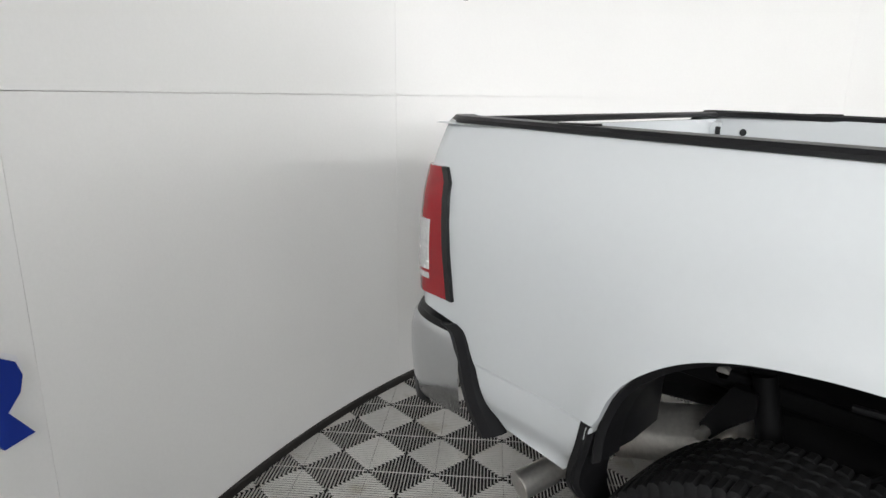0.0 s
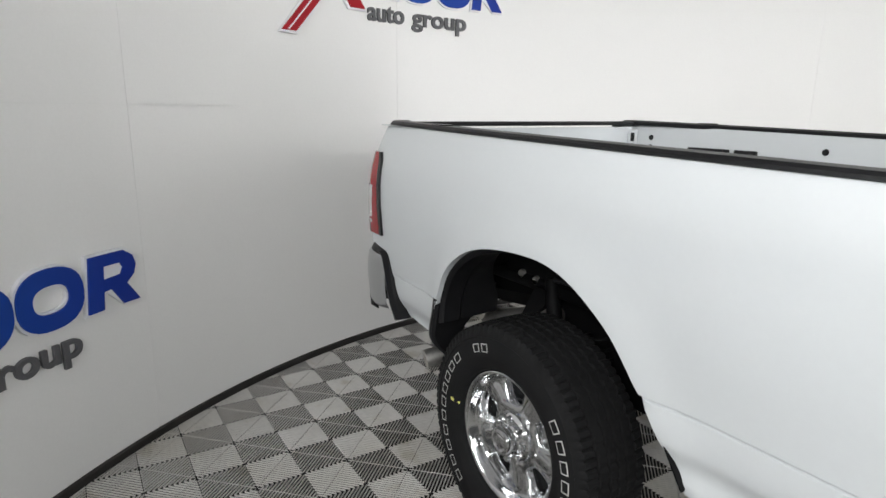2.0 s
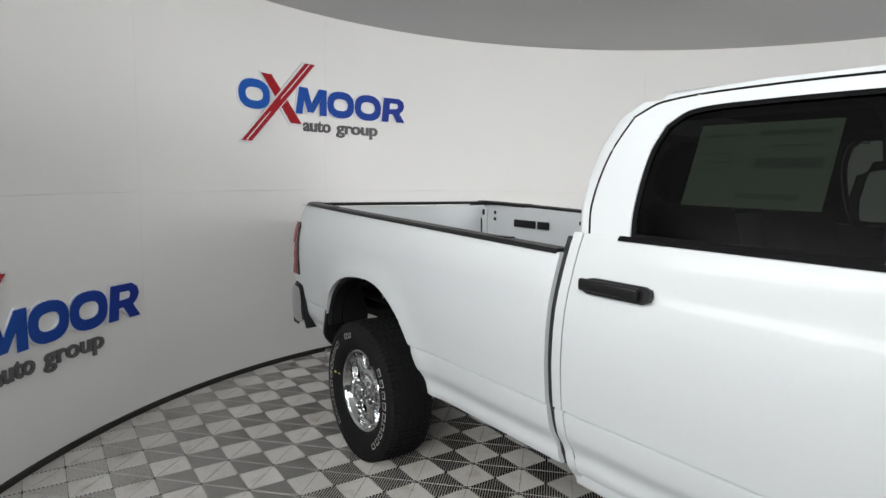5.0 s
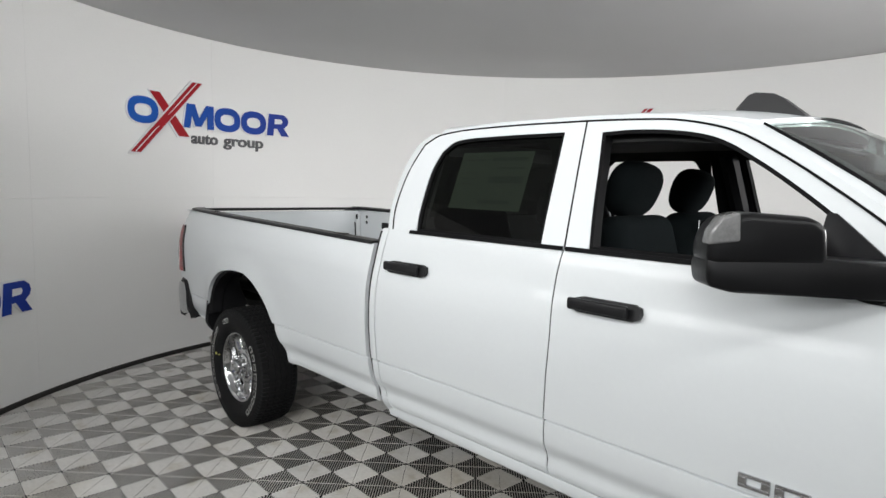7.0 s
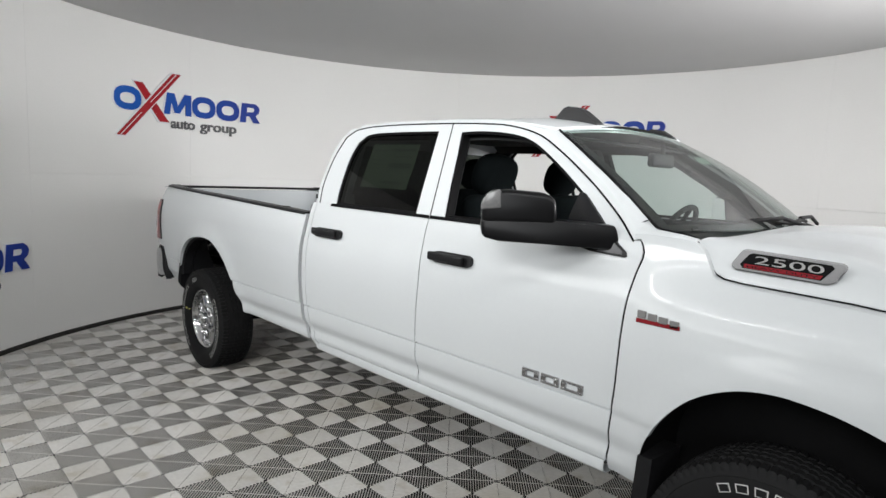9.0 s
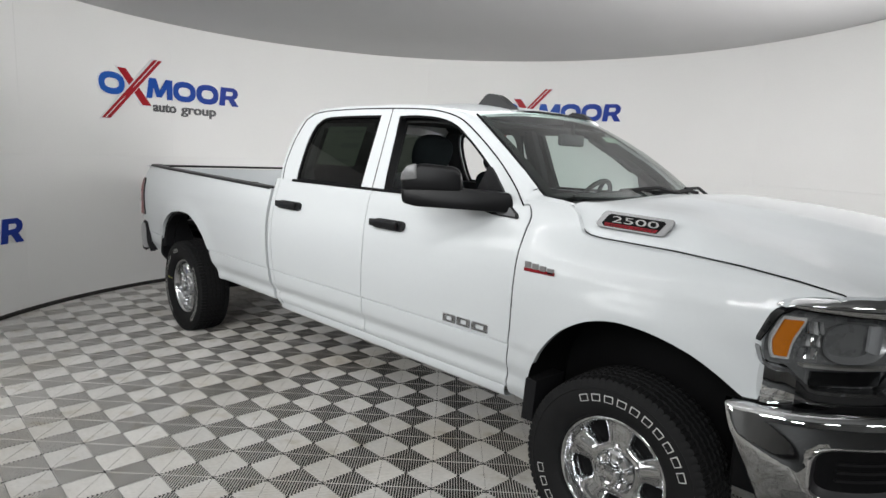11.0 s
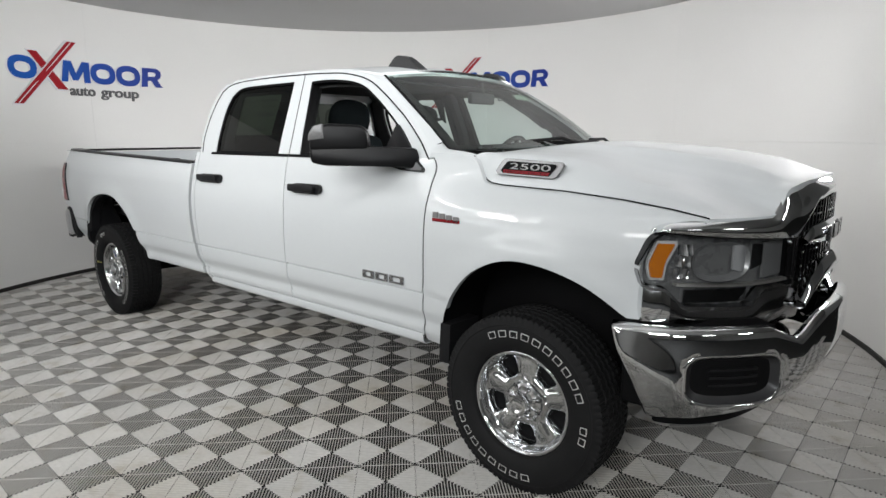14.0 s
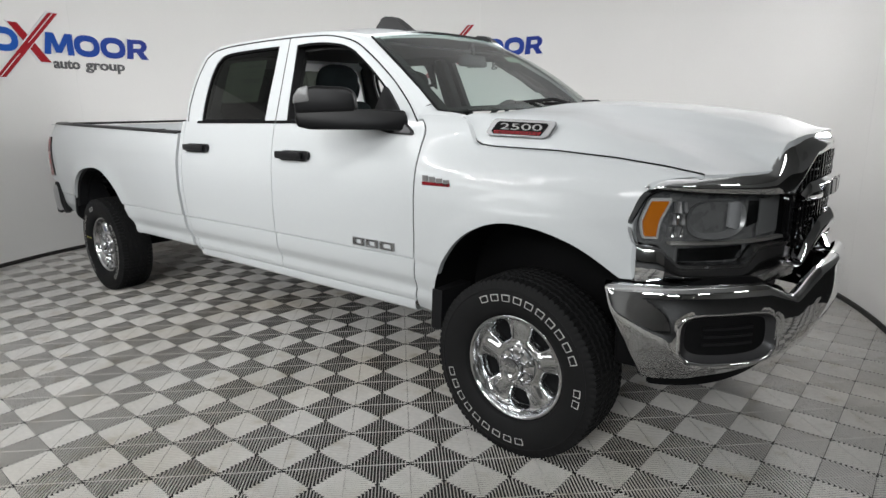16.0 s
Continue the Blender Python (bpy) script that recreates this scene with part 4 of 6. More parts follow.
    low_edge = lambda z: ease(z, [0.90, 1.03, 1.07], [4.882, 4.836, 4.826])
    nose_x = lambda z: ease(z, [1.07, 1.118, 1.192, 1.266, 1.280, 1.293], [4.826, 4.827, 4.846, 4.896, 4.932, 5.032])
    us = fill([3.752, 3.87], 0.03) + fill([3.872, 3.876, 3.90, 4.10, 4.60, 4.826], 0.018)

    def column(u, lo, hi, wp):
        return [side_point(wp(u, min(max(z, lo), hi)), min(max(z, lo), hi), sy) for z in zs]
    slab(bm, [column(u, flo(u), fhi(u), bend) for u in us], (0, -sy * 0.03, 0))
    slab(bm, [[side_point(4.826 + (low_edge(z) - 4.826) * k / 4, z, sy) for z in fill([0.90, 1.07], 0.02)] for k in range(5)], (0, -sy * 0.03, 0))
    top_lo = lambda u: ease(u, [4.826, 4.827, 4.846, 4.896, 4.932, 5.03], [1.07, 1.118, 1.192, 1.266, 1.280, 1.2895])
    slab(bm, [column(u, top_lo(u), fhi(u), lambda a, z: a) for u in fill([4.826, 4.827, 4.846, 4.896, 5.03], 0.012)], (0, -sy * 0.03, 0))
    # rolled top edge that meets the hood
    rows = []
    for u in fill([3.956, 3.985, 4.03, 4.06], 0.006)[:-1] + fill([4.06, 4.12, 4.45, 4.70, 5.028], 0.02):
        y0, z0, y1, z1 = side_y(u, fhi(u)), fhi(u), hood_half(u) + 0.008, hood_edge(u) - 0.003
        rows.append([(u, sy * (y0 + (y1 - y0) * k), z0 + (z1 - z0) * k + 0.004 * math.sin(math.pi * k) * min(1.0, (y0 - y1) / 0.06)) for k in (0, 0.15, 0.3, 0.5, 0.7, 0.85, 1.0)])
    slab(bm, rows, (0, 0, -0.012))
    # shelf between the fender's top and the foot of the windscreen
    rows = []
    for u in fill([3.756, 3.80, 3.86, 3.905, 3.94, 3.956], 0.012):
        y0, z0 = side_y(u, fhi(u)), fhi(u)
        y1, z1 = ease(u, [3.756, 3.80, 3.86, 3.905, 3.94, 3.956], [0.822, 0.811, 0.806, 0.803, 0.798, 0.790]), ease(u, [3.756, 3.80, 3.86, 3.905, 3.956], [1.556, 1.534, 1.526, 1.521, 1.510])
        rows.append([(u, sy * (y0 + (y1 - y0) * k), z0 + (z1 - z0) * k + 0.008 * math.sin(math.pi * k)) for k in (0, 0.15, 0.3, 0.5, 0.7, 0.85, 1.0)])
    slab(bm, rows, (0, 0, -0.02))
    part("fender", bm, PAINT, truck)
    part("fender_joint", tube(bmesh.new(), [(3.716, sy * 0.868, 1.530), (3.735, sy * 0.846, 1.551), (3.762, sy * 0.808, 1.5665)], 0.0022, 6), SEAL, truck)
    part("cowl_seal", tube(bmesh.new(), [(3.765, sy * 0.803, 1.563), (3.80, sy * 0.804, 1.536), (3.86, sy * 0.802, 1.528), (3.905, sy * 0.799, 1.523), (3.945, sy * 0.790, 1.512)], 0.006, 6), SEAL, truck)
    rows = []
    for a, b in zip(*ARCH_F):
        if a < 4.72:
            rows.append([(a, sy * 0.955, b + 0.010), (a, sy * 0.62, b + 0.03)])
    part("wheel_liner", slab(bmesh.new(), rows, (0, 0, 0.01)), UNDER, truck)
    rows = []
    for t in range(7):
        k = t / 6
        z = 0.70 - 0.20 * k
        x = 3.885 - 0.012 * k
        rows.append([(x - 0.01, sy * 0.965, z), (x + 0.045, sy * 0.958, z), (x + 0.06, sy * 0.75, z), (x - 0.01, sy * 0.75, z)])
    bm = bmesh.new()
    vs = grid(bm, rows, close_v=True)
    bm.faces.new(vs[0])
    bm.faces.new(vs[-1])
    part("mud_flap", bm, PLASTIC, truck, "black plastic mud guard")
    # tow mirror
    mir = bmesh.new()
    ax = Vector((-0.725, -0.689, 0)).normalized()
    nr = Vector((0.689, -0.725, 0)).normalized()
    m = Matrix((ax, nr, Vector((0, 0, 1)))).transposed()
    flip = Matrix.Diagonal((1, -sy, 1))
    base = Vector((3.69, -0.850, 1.49))

    def at(a, n, z):
        p = base + ax * a + nr * n
        return Vector((p.x, p.y if sy < 0 else -p.y, p.z + z))

    def shell(name, outline, depth, n0, mat, parent, label="", r=0.02):
        bm = bmesh.new()
        extrude_poly(bm, outline, lambda a, b, d: tuple(at(a, n0 - d, b)), depth)
        es = [e for e in bm.edges]
        bmesh.ops.bevel(bm, geom=es, offset=r, segments=4, profile=0.5, affect="EDGES", clamp_overlap=True)
        return part(name, bm, mat, parent, label, sharp=40)
    head = shell("mirror", [(0.02, -0.050), (0.22, -0.040), (0.50, -0.035), (0.562, -0.02), (0.57, 0.02), (0.565, 0.055), (0.30, 0.058), (0.05, 0.048)], 0.12, 0.045, MIRROR_BLACK, fdoor, "large black plastic tow mirror", 0.014)
    shell("upper_shell", [(0.275, 0.040), (0.57, 0.035), (0.568, 0.10), (0.54, 0.150), (0.48, 0.168), (0.32, 0.160), (0.285, 0.135)], 0.125, 0.050, MIRROR_BLACK, fdoor, "", 0.022)
    shell("marker_lamp", [(0.495, 0.095), (0.574, 0.085), (0.570, 0.12), (0.545, 0.156), (0.50, 0.168)], 0.05, 0.0535, SMOKE_LENS, fdoor, "clear marker lamp", 0.008)
    shell("mirror_glass", [(0.31, -0.02), (0.55, -0.02), (0.55, 0.14), (0.31, 0.14)], 0.004, -0.077, CHROME, fdoor, "", 0.0)
    return door, fdoor


def ws_top(v):
    """Upper edge of the windscreen, v across from -1 to 1."""
    return Vector((3.195 + 0.115 * (1 - abs(v) ** 3), v * 0.644, 1.936 + 0.038 * (1 - abs(v) ** 2.5)))


def build_roof():
    rows = []
    for x in fill([1.63, 1.66, 1.72, 1.85, 2.4, 2.9, 3.3], 0.08):
        drop = 0.10 * max(0, (1.85 - x) / 0.22) ** 2.2
        k = max(0.0, (x - 2.9) / 0.4)
        row = []
        for j in range(-16, 17):
            v = j / 16
            y = v * (0.712 - 0.045 * k)
            tip = ws_top(v)
            z = 1.972 - drop + 0.056 * (1 - abs(v) ** 3)
            row.append((x if k == 0 else 2.9 + (tip.x + 0.004 - 2.9) * k, y, z + (tip.z + 0.006 - z) * k ** 1.9))
        rows.append(row)
    part("roof", slab(bmesh.new(), rows, (0, 0, -0.03)), PAINT, truck)
    # headliner
    rows = [[(x, y, 1.935 - 0.05 * max(0, (x - 2.9) / 0.4) ** 1.6 - (0.05 if abs(y) > 0.63 else 0)) for y in (-0.69, -0.62, 0, 0.62, 0.69)] for x in (1.72, 2.4, 2.9, 3.1, 3.26)]
    part("headliner", slab(bmesh.new(), rows, (0, 0, 0.01)), HEADLINER, truck)
    # side rails over the doors and the windscreen pillars
    for sy in (-1, 1):
        pts = [(x, gh(z - 0.004, x), z + 0.004) for x, z in DOOR_TOP[5:]]
        inn = [(1.775, 0.66, 1.993), (2.10, 0.66, 1.998), (2.58, 0.66, 1.998), (2.80, 0.658, 1.994), (2.97, 0.650, 1.985), (3.190, 0.648, 1.938), (3.345, 0.692, 1.852), (3.530, 0.748, 1.738), (3.655, 0.780, 1.648), (3.735, 0.796, 1.583), (3.800, 0.806, 1.528)]
        rows = []
        for p, q in zip(pts, inn):
            p, q = Vector(p), Vector(q)
            mid = (p + q) / 2 + Vector((0.006, 0, 0.008))
            rows.append([(v.x, sy * v.y, v.z) for v in (p, p.lerp(mid, 0.5) + Vector((0.004, 0.004, 0.006)), mid, mid.lerp(q, 0.5), q)])
        part("windscreen_pillar", slab(bmesh.new(), rows, (-0.01, -sy * 0.02, -0.035)), PAINT, truck)
        # inner pillar trims
        part("pillar_trim", slab(bmesh.new(), [[(p[0] - 0.014, p[1] - sy * (0.026 + 0.004 * k), p[2] - 0.040) for k, p in enumerate(r)] + [(r[-1][0] - 0.006, r[-1][1] - sy * 0.030, r[-1][2] - 0.016)] for r in rows], (-0.008, -sy * 0.010, -0.012)), TRIM_DARK, truck)
        part("pillar_trim", tube(bmesh.new(), [(3.16, sy * 0.62, 1.87), (3.46, sy * 0.70, 1.68), (3.72, sy * 0.76, 1.47)], 0.030, 8), TRIM_DARK, truck)
        part("pillar_trim", tube(bmesh.new(), [(2.60, sy * 0.66, 1.92), (2.64, sy * 0.78, 1.62), (2.66, sy * 0.86, 1.30)], 0.05, 8), TRIM_DARK, truck)
        part("grab_handle", tube(bmesh.new(), [(3.30, sy * 0.63, 1.78), (3.36, sy * 0.60, 1.75), (3.48, sy * 0.63, 1.66), (3.52, sy * 0.68, 1.65)], 0.016, 8), TRIM_DARK, truck)
        part("pillar_handle", tube(bmesh.new(), [(2.475, sy * 0.735, 1.735), (2.425, sy * 0.730, 1.728), (2.398, sy * 0.735, 1.700), (2.390, sy * 0.745, 1.64), (2.398, sy * 0.755, 1.585), (2.425, sy * 0.765, 1.56), (2.475, sy * 0.775, 1.55)], 0.0125, 10), TRIM_DARK, truck)
        bm = bmesh.new()
        extrude_poly(bm, [(2.49, 1.915), (2.34, 1.915), (2.38, 1.897), (2.412, 1.872), (2.432, 1.835), (2.438, 1.79), (2.448, 1.74), (2.49, 1.70)], lambda a, b, d: (a, sy * (0.735 - 0.25 * (b - 1.80) - d), b), 0.02)
        part("pillar_trim", bm, TRIM_DARK, truck)
    # windscreen
    rows = []
    for k in range(33):
        v = -1 + 2 * k / 32
        b = Vector((3.800 + 0.225 * (1 - abs(v) ** 3.2), v * 0.802, 1.530 + 0.012 * (1 - v * v)))
        t = ws_top(v)
        bow = Vector((0.02 - 0.008 * v * v, 0.022 * v, 0.03 - 0.014 * v * v))
        rows.append([tuple(b.lerp(t, j / 8) + bow * math.sin(math.pi * j / 8)) for j in range(9)])
    bm = bmesh.new()
    grid(bm, rows)
    ws = part("windscreen", bm, CLEAR_GLASS, truck, "clear laminated windscreen")
    ws.visible_shadow = False
    for name, k in (("windscreen_edge", 0), ("windscreen_edge", -1)):
        part(name, tube(bmesh.new(), [Vector(p) for p in rows[k]], 0.007, 6), SEAL, ws, "black edge seal")
    # black printed border of the glass
    sink = Vector((-0.004, 0, -0.006))
    for cols, span in (((0, 1), None), ((-2, -1), None), (None, (0.0, 0.05)), (None, (0.975, 1.0))):
        if cols:
            band = [[tuple(Vector(rows[c][j]) + sink) for j in range(9)] for c in cols]
        else:
            band = [[tuple(Vector(r[0]).lerp(Vector(r[-1]), q) + sink + Vector((0.02, 0, 0.03)) * math.sin(math.pi * q)) for q in span] for r in rows]
        part("windscreen_border", slab(bmesh.new(), band, (-0.001, 0, -0.001)), GLOSS_BLACK, ws, "black printed glass border")
    edge = [r[-1] for r in rows]
    part("windscreen_seal", tube(bmesh.new(), [Vector(p) + Vector((0.0, 0, 0.002)) for p in edge], 0.008, 6), SEAL, truck)
    # roof lamps
    for y, low in ((-0.40, 0.0), (0.50, 0.035)):
        bm = bmesh.new()
        prof = [(-0.105, -0.02), (-0.10, 0.006), (-0.068, 0.056), (-0.045, 0.068), (0.015, 0.066), (0.045, 0.052), (0.120, -0.004), (0.122, -0.03)]
        rows = [[(3.140 + a, y + w * (0.040 - 0.25 * max(h, 0)) + 0.12 * a, 2.006 - low + h - 0.10 * (a + 0.1)) for a, h in prof] for w in (-1, -0.85, 0.85, 1)]
        vs = grid(bm, rows)
        bm.faces.new(vs[0])
        bm.faces.new(vs[-1])
        bm.faces.new([r[0] for r in vs] + [r[-1] for r in reversed(vs)])
        part("roof_lamp", bm, PLASTIC, truck, "black wedge-shaped roof lamp housing")
    # cab back with its window
    rows = [[(x, y, z) for y in (-0.80 + 0.25 * max(0, z - 1.5), 0.80 - 0.25 * max(0, z - 1.5))] for x, z in ((1.60, 0.60), (1.60, 1.52))]
    part("cab_back", slab(bmesh.new(), rows, (0.03, 0, 0)), PAINT, truck)
    o = loop_fill([(-0.80, 1.50), (-0.70, 1.92), (0.70, 1.92), (0.80, 1.50)], 6)
    i = loop_fill([(-0.66, 1.54), (-0.58, 1.86), (0.58, 1.86), (0.66, 1.54)], 6)
    bx = lambda z: 1.592 + 0.10 * (z - 1.5)
    rows = [[(bx(a[1]), *a), (bx(b[1]), *b), (bx(b[1]) + 0.03, *b), (bx(a[1]) + 0.03, *a)] for a, b in zip(o, i)]
    bm = bmesh.new()
    grid(bm, rows, close_u=True, close_v=True)
    part("back_frame", bm, PAINT, truck)
    bm = bmesh.new()
    bm.faces.new([bm.verts.new((bx(b[1]) + 0.012, *b)) for b in i])
    part("back_window", bm, TINT_GLASS, truck, "dark tinted glass").visible_shadow = False


def hood_edge(x):
    return ease(x, [3.95, 3.975, 4.00, 4.03, 4.06, 4.12, 4.45, 4.70, 4.89, 5.03], [1.508, 1.484, 1.434, 1.396, 1.382, 1.375, 1.364, 1.345, 1.321, 1.296])


def hood_half(x):
    """Half width of the hood at its edge."""
    return 0.806 - 0.012 * max(0.0, min(1.0, (x - 4.61) / 0.42)) ** 2


HOOD_V = [0, 0.2, 0.36, 0.46, 0.50, 0.53, 0.58, 0.66, 0.76, 0.84, 0.88, 0.92, 0.96, 0.985, 1.0]
HOOD_G = [1.0, 0.995, 0.975, 0.955, 0.935, 0.89, 0.83, 0.775, 0.735, 0.69, 0.635, 0.52, 0.31, 0.14, 0.0]
# nearer the nose the dome stands out and the outer ridge lies low
HOOD_N = [1.0, 0.999, 0.995, 0.985, 0.965, 0.885, 0.73, 0.56, 0.42, 0.365, 0.345, 0.26, 0.12, 0.04, 0.0]


def hood_point(u, v, off=0.0):
    """u from the windscreen to the nose, v across from -1 to 1."""
    av = abs(v)
    xr = 3.955 + 0.10 * (1 - av ** 2.5)
    xf = ease(av, [0, 0.3, 0.56, 0.72, 0.88, 1], [5.285, 5.275, 5.243, 5.188, 5.112, 5.032])
    x = xr + (xf - xr) * u
    ze = hood_edge(x) if x < 5.03 else 1.294
    zc = ease(x, [3.95, 4.15, 4.40, 4.65, 4.90, 5.05, 5.15, 5.22, 5.30], [1.572, 1.574, 1.566, 1.545, 1.512, 1.486, 1.462, 1.440, 1.420])
    k = min(1.0, max(0.0, (x - 4.35) / 0.45))
    g = ease(av, HOOD_V, HOOD_G) + (ease(av, HOOD_V, HOOD_N) - ease(av, HOOD_V, HOOD_G)) * k * k * (3 - 2 * k)
    # the side creases fade in towards the nose
    yw = 0.806 - 0.012 * max(0, (u - 0.6) / 0.4) ** 2
    z = ze + (max(zc, ze + 0.02) - ze) * g
    zf = ease(av, [0, 0.4, 0.50, 0.57, 0.60, 0.62, 0.64, 0.66, 0.68, 0.74, 0.82, 1], [1.428, 1.421, 1.414, 1.406, 1.398, 1.384, 1.346, 1.312, 1.300, 1.296, 1.294, 1.291])
    zr = 1.553 - 0.048 * av ** 1.4
    k = max(0.0, 1 - u / 0.22) * (1 - av ** 8)
    z = z + (zr - z) * k * k * (3 - 2 * k)
    k = min(1.0, max(0.0, (av - 0.50) / 0.22))
    start = 0.80 - 0.08 * k * k * (3 - 2 * k)
    w = max(0.0, (u - start) / (1 - start)) ** (2.2 - 0.5 * k)
    z = z + (max(zf, ze + 0.004 * (1 - av)) - z) * w if av > 0.72 else z + (zf - z) * w
    return (x, v * yw, z + off)


def build_hood():
    vs = fill([-1, -0.99, -0.97, -0.94, -0.90, -0.84, -0.76, -0.66, -0.58, -0.53, -0.50, -0.46, -0.36, -0.2, 0], 0.02)
    vs = vs + [-v for v in reversed(vs[:-1])]
    us = fill([0, 0.10], 0.008)[:-1] + fill([0.10, 0.80, 1.0], 0.025)
    rows = [[hood_point(u, v) for v in vs] for u in us]
    hood = part("hood", slab(bmesh.new(), rows, (0, 0, -0.025)), PAINT, truck)
    for sy in (-1, 1):
        part("hood_gap", tube(bmesh.new(), [Vector(hood_point(u, sy)) + Vector((0, sy * 0.005, 0.001)) for u in fill([0, 0.10], 0.004)[:-1] + fill([0.10, 1.0], 0.01)], 0.0030, 6), SEAL, hood)
    # cowl and wipers
    rows = [[(x, y, z) for y in fill([-0.80, 0.80], 0.1)] for x, z in ((3.78, 1.500), (3.88, 1.503), (3.95, 1.470))]
    rows = [[(p[0] + 0.14 * (1 - (p[1] / 0.80) ** 2) * (0, 0.6, 1.0)[i], p[1], p[2]) for p in r] for i, r in enumerate(rows)]
    part("cowl", slab(bmesh.new(), rows, (0, 0, -0.03)), PLASTIC, truck)
    for a, b in ((Vector((3.875, -0.68, 1.534)), Vector((4.035, 0.02, 1.562))), (Vector((4.030, 0.06, 1.560)), Vector((3.935, 0.64, 1.546)))):
        w = part("wiper", tube(bmesh.new(), [a, a.lerp(b, 0.5) + Vector((0, 0, 0.012)), b], 0.009, 8), SEAL, truck, "black wiper blade")
        part("wiper_arm", tube(bmesh.new(), [a.lerp(b, 0.45) + Vector((0, 0, 0.02)), a.lerp(b, 0.8) + Vector((0.03, 0, 0.028)), b + Vector((0.05, 0.02, -0.01))], 0.009, 8), SEAL, w)


def build_badges(sy):
    # hood badge: chrome surround, dark and red field, the number
    def hp(a, b, d):
        # a along the hood's side, b up from its edge
        a = -0.055 + 1.20 * a
        x = 4.13 + a
        y = 0.793 - 0.30 * max(0, b - 0.030) - 0.03 * a
        return (x, sy * (y + d), hood_edge(x) + 0.039 + b)
    o = [(0.0, 0.018), (0.012, 0.004), (0.245, 0.004), (0.264, 0.014), (0.289, 0.066), (0.280, 0.080), (0.036, 0.082), (0.024, 0.074)]
    f = [(0.026, 0.028), (0.034, 0.016), (0.232, 0.016), (0.259, 0.060), (0.252, 0.069), (0.056, 0.071), (0.046, 0.065)]
    bm = bmesh.new()
    extrude_poly(bm, o, hp, 0.012)
    es = list(bm.edges)
    bmesh.ops.bevel(bm, geom=es, offset=0.004, segments=2, affect="EDGES", clamp_overlap=True)
    badge = part("hood_badge", bm, BADGE_CHROME, truck, "chrome hood badge with a black and red field")
    bm = bmesh.new()
    extrude_poly(bm, f, lambda a, b, d: hp(a, b, d + 0.0121), 0.001)
    part("field", bm, SEAL, badge)
    bm = bmesh.new()
    extrude_poly(bm, [(0.038, 0.0325), (0.236, 0.0325), (0.229, 0.0185), (0.038, 0.0185)], lambda a, b, d: hp(a, b, d + 0.0135), 0.0012)
    part("red_strip", bm, RED_BADGE, badge)
    for name, text, mat, a0, a1, b0, tall, lift, label in (("number", "2500", NUMBER_GREY, 0.064, 0.236, 0.0375, 0.026, 0.0145, "silver raised number 2500"),
                                                           ("lettering", "HEAVY DUTY", SEAL, 0.046, 0.226, 0.0215, 0.008, 0.0150, "black lettering on a red strip")):
        cu = bpy.data.curves.new(name, "FONT")
        cu.body, cu.size, cu.extrude, cu.offset = text, 0.048, 0.0008, -0.0002
        tmp = new("tmp_text", cu)
        me = bpy.data.meshes.new_from_object(tmp.evaluated_get(bpy.context.evaluated_depsgraph_get()))
        bpy.data.objects.remove(tmp)
        xs, ys = [v.co.x for v in me.vertices], [v.co.y for v in me.vertices]
        w0, w1, h0, h1 = min(xs), max(xs), min(ys), max(ys)
        for v in me.vertices:
            k = (v.co.x - w0) / (w1 - w0)
            if sy > 0:
                k = 1 - k
            v.co = hp(a0 + (a1 - a0) * k, b0 + tall * (v.co.y - h0) / (h1 - h0), lift + v.co.z)
        me.materials.clear()
        me.materials.append(mat)
        ob = new(name, me)
        ob.parent = badge
        ob["label"] = label
    # engine badge on the fender: plain bars, silver above red
    for z0, z1, mat, n in ((1.213, 1.240, NUMBER_GREY, 4), (1.194, 1.210, RED_BADGE, 1)):
        for k in range(n):
            w = 0.165 / n
            x0 = 3.818 + w * k
            bm = rbox(bmesh.new(), (x0 + w / 2, sy * (side_y(3.88, 1.21) + 0.003), (z0 + z1) / 2 - 0.02 * (x0 - 3.818) / 0.165 + 0.003), (w - (0.008 if n > 1 else 0), 0.008, z1 - z0), 0.002, seg=1)
            part("badge_bar", bm, mat, truck)
    # maker's badge on the door: plain chrome blocks
    for x0, x1 in ((3.312, 3.400), (3.412, 3.502), (3.514, 3.618)):
        mid = (x0 + x1) / 2
        for lo, hi, xa, xb in ((0.846, 0.856, x0, x1), (0.878, 0.888, x0, x1), (0.856, 0.878, x0, x0 + 0.024), (0.856, 0.878, x1 - 0.024, x1)):
            bm = rbox(bmesh.new(), ((xa + xb) / 2, sy * (side_y(mid, 0.868) + 0.004), (lo + hi) / 2), (xb - xa, 0.012, hi - lo), 0.002, seg=1)
            part("badge_block", bm, SATIN, truck)


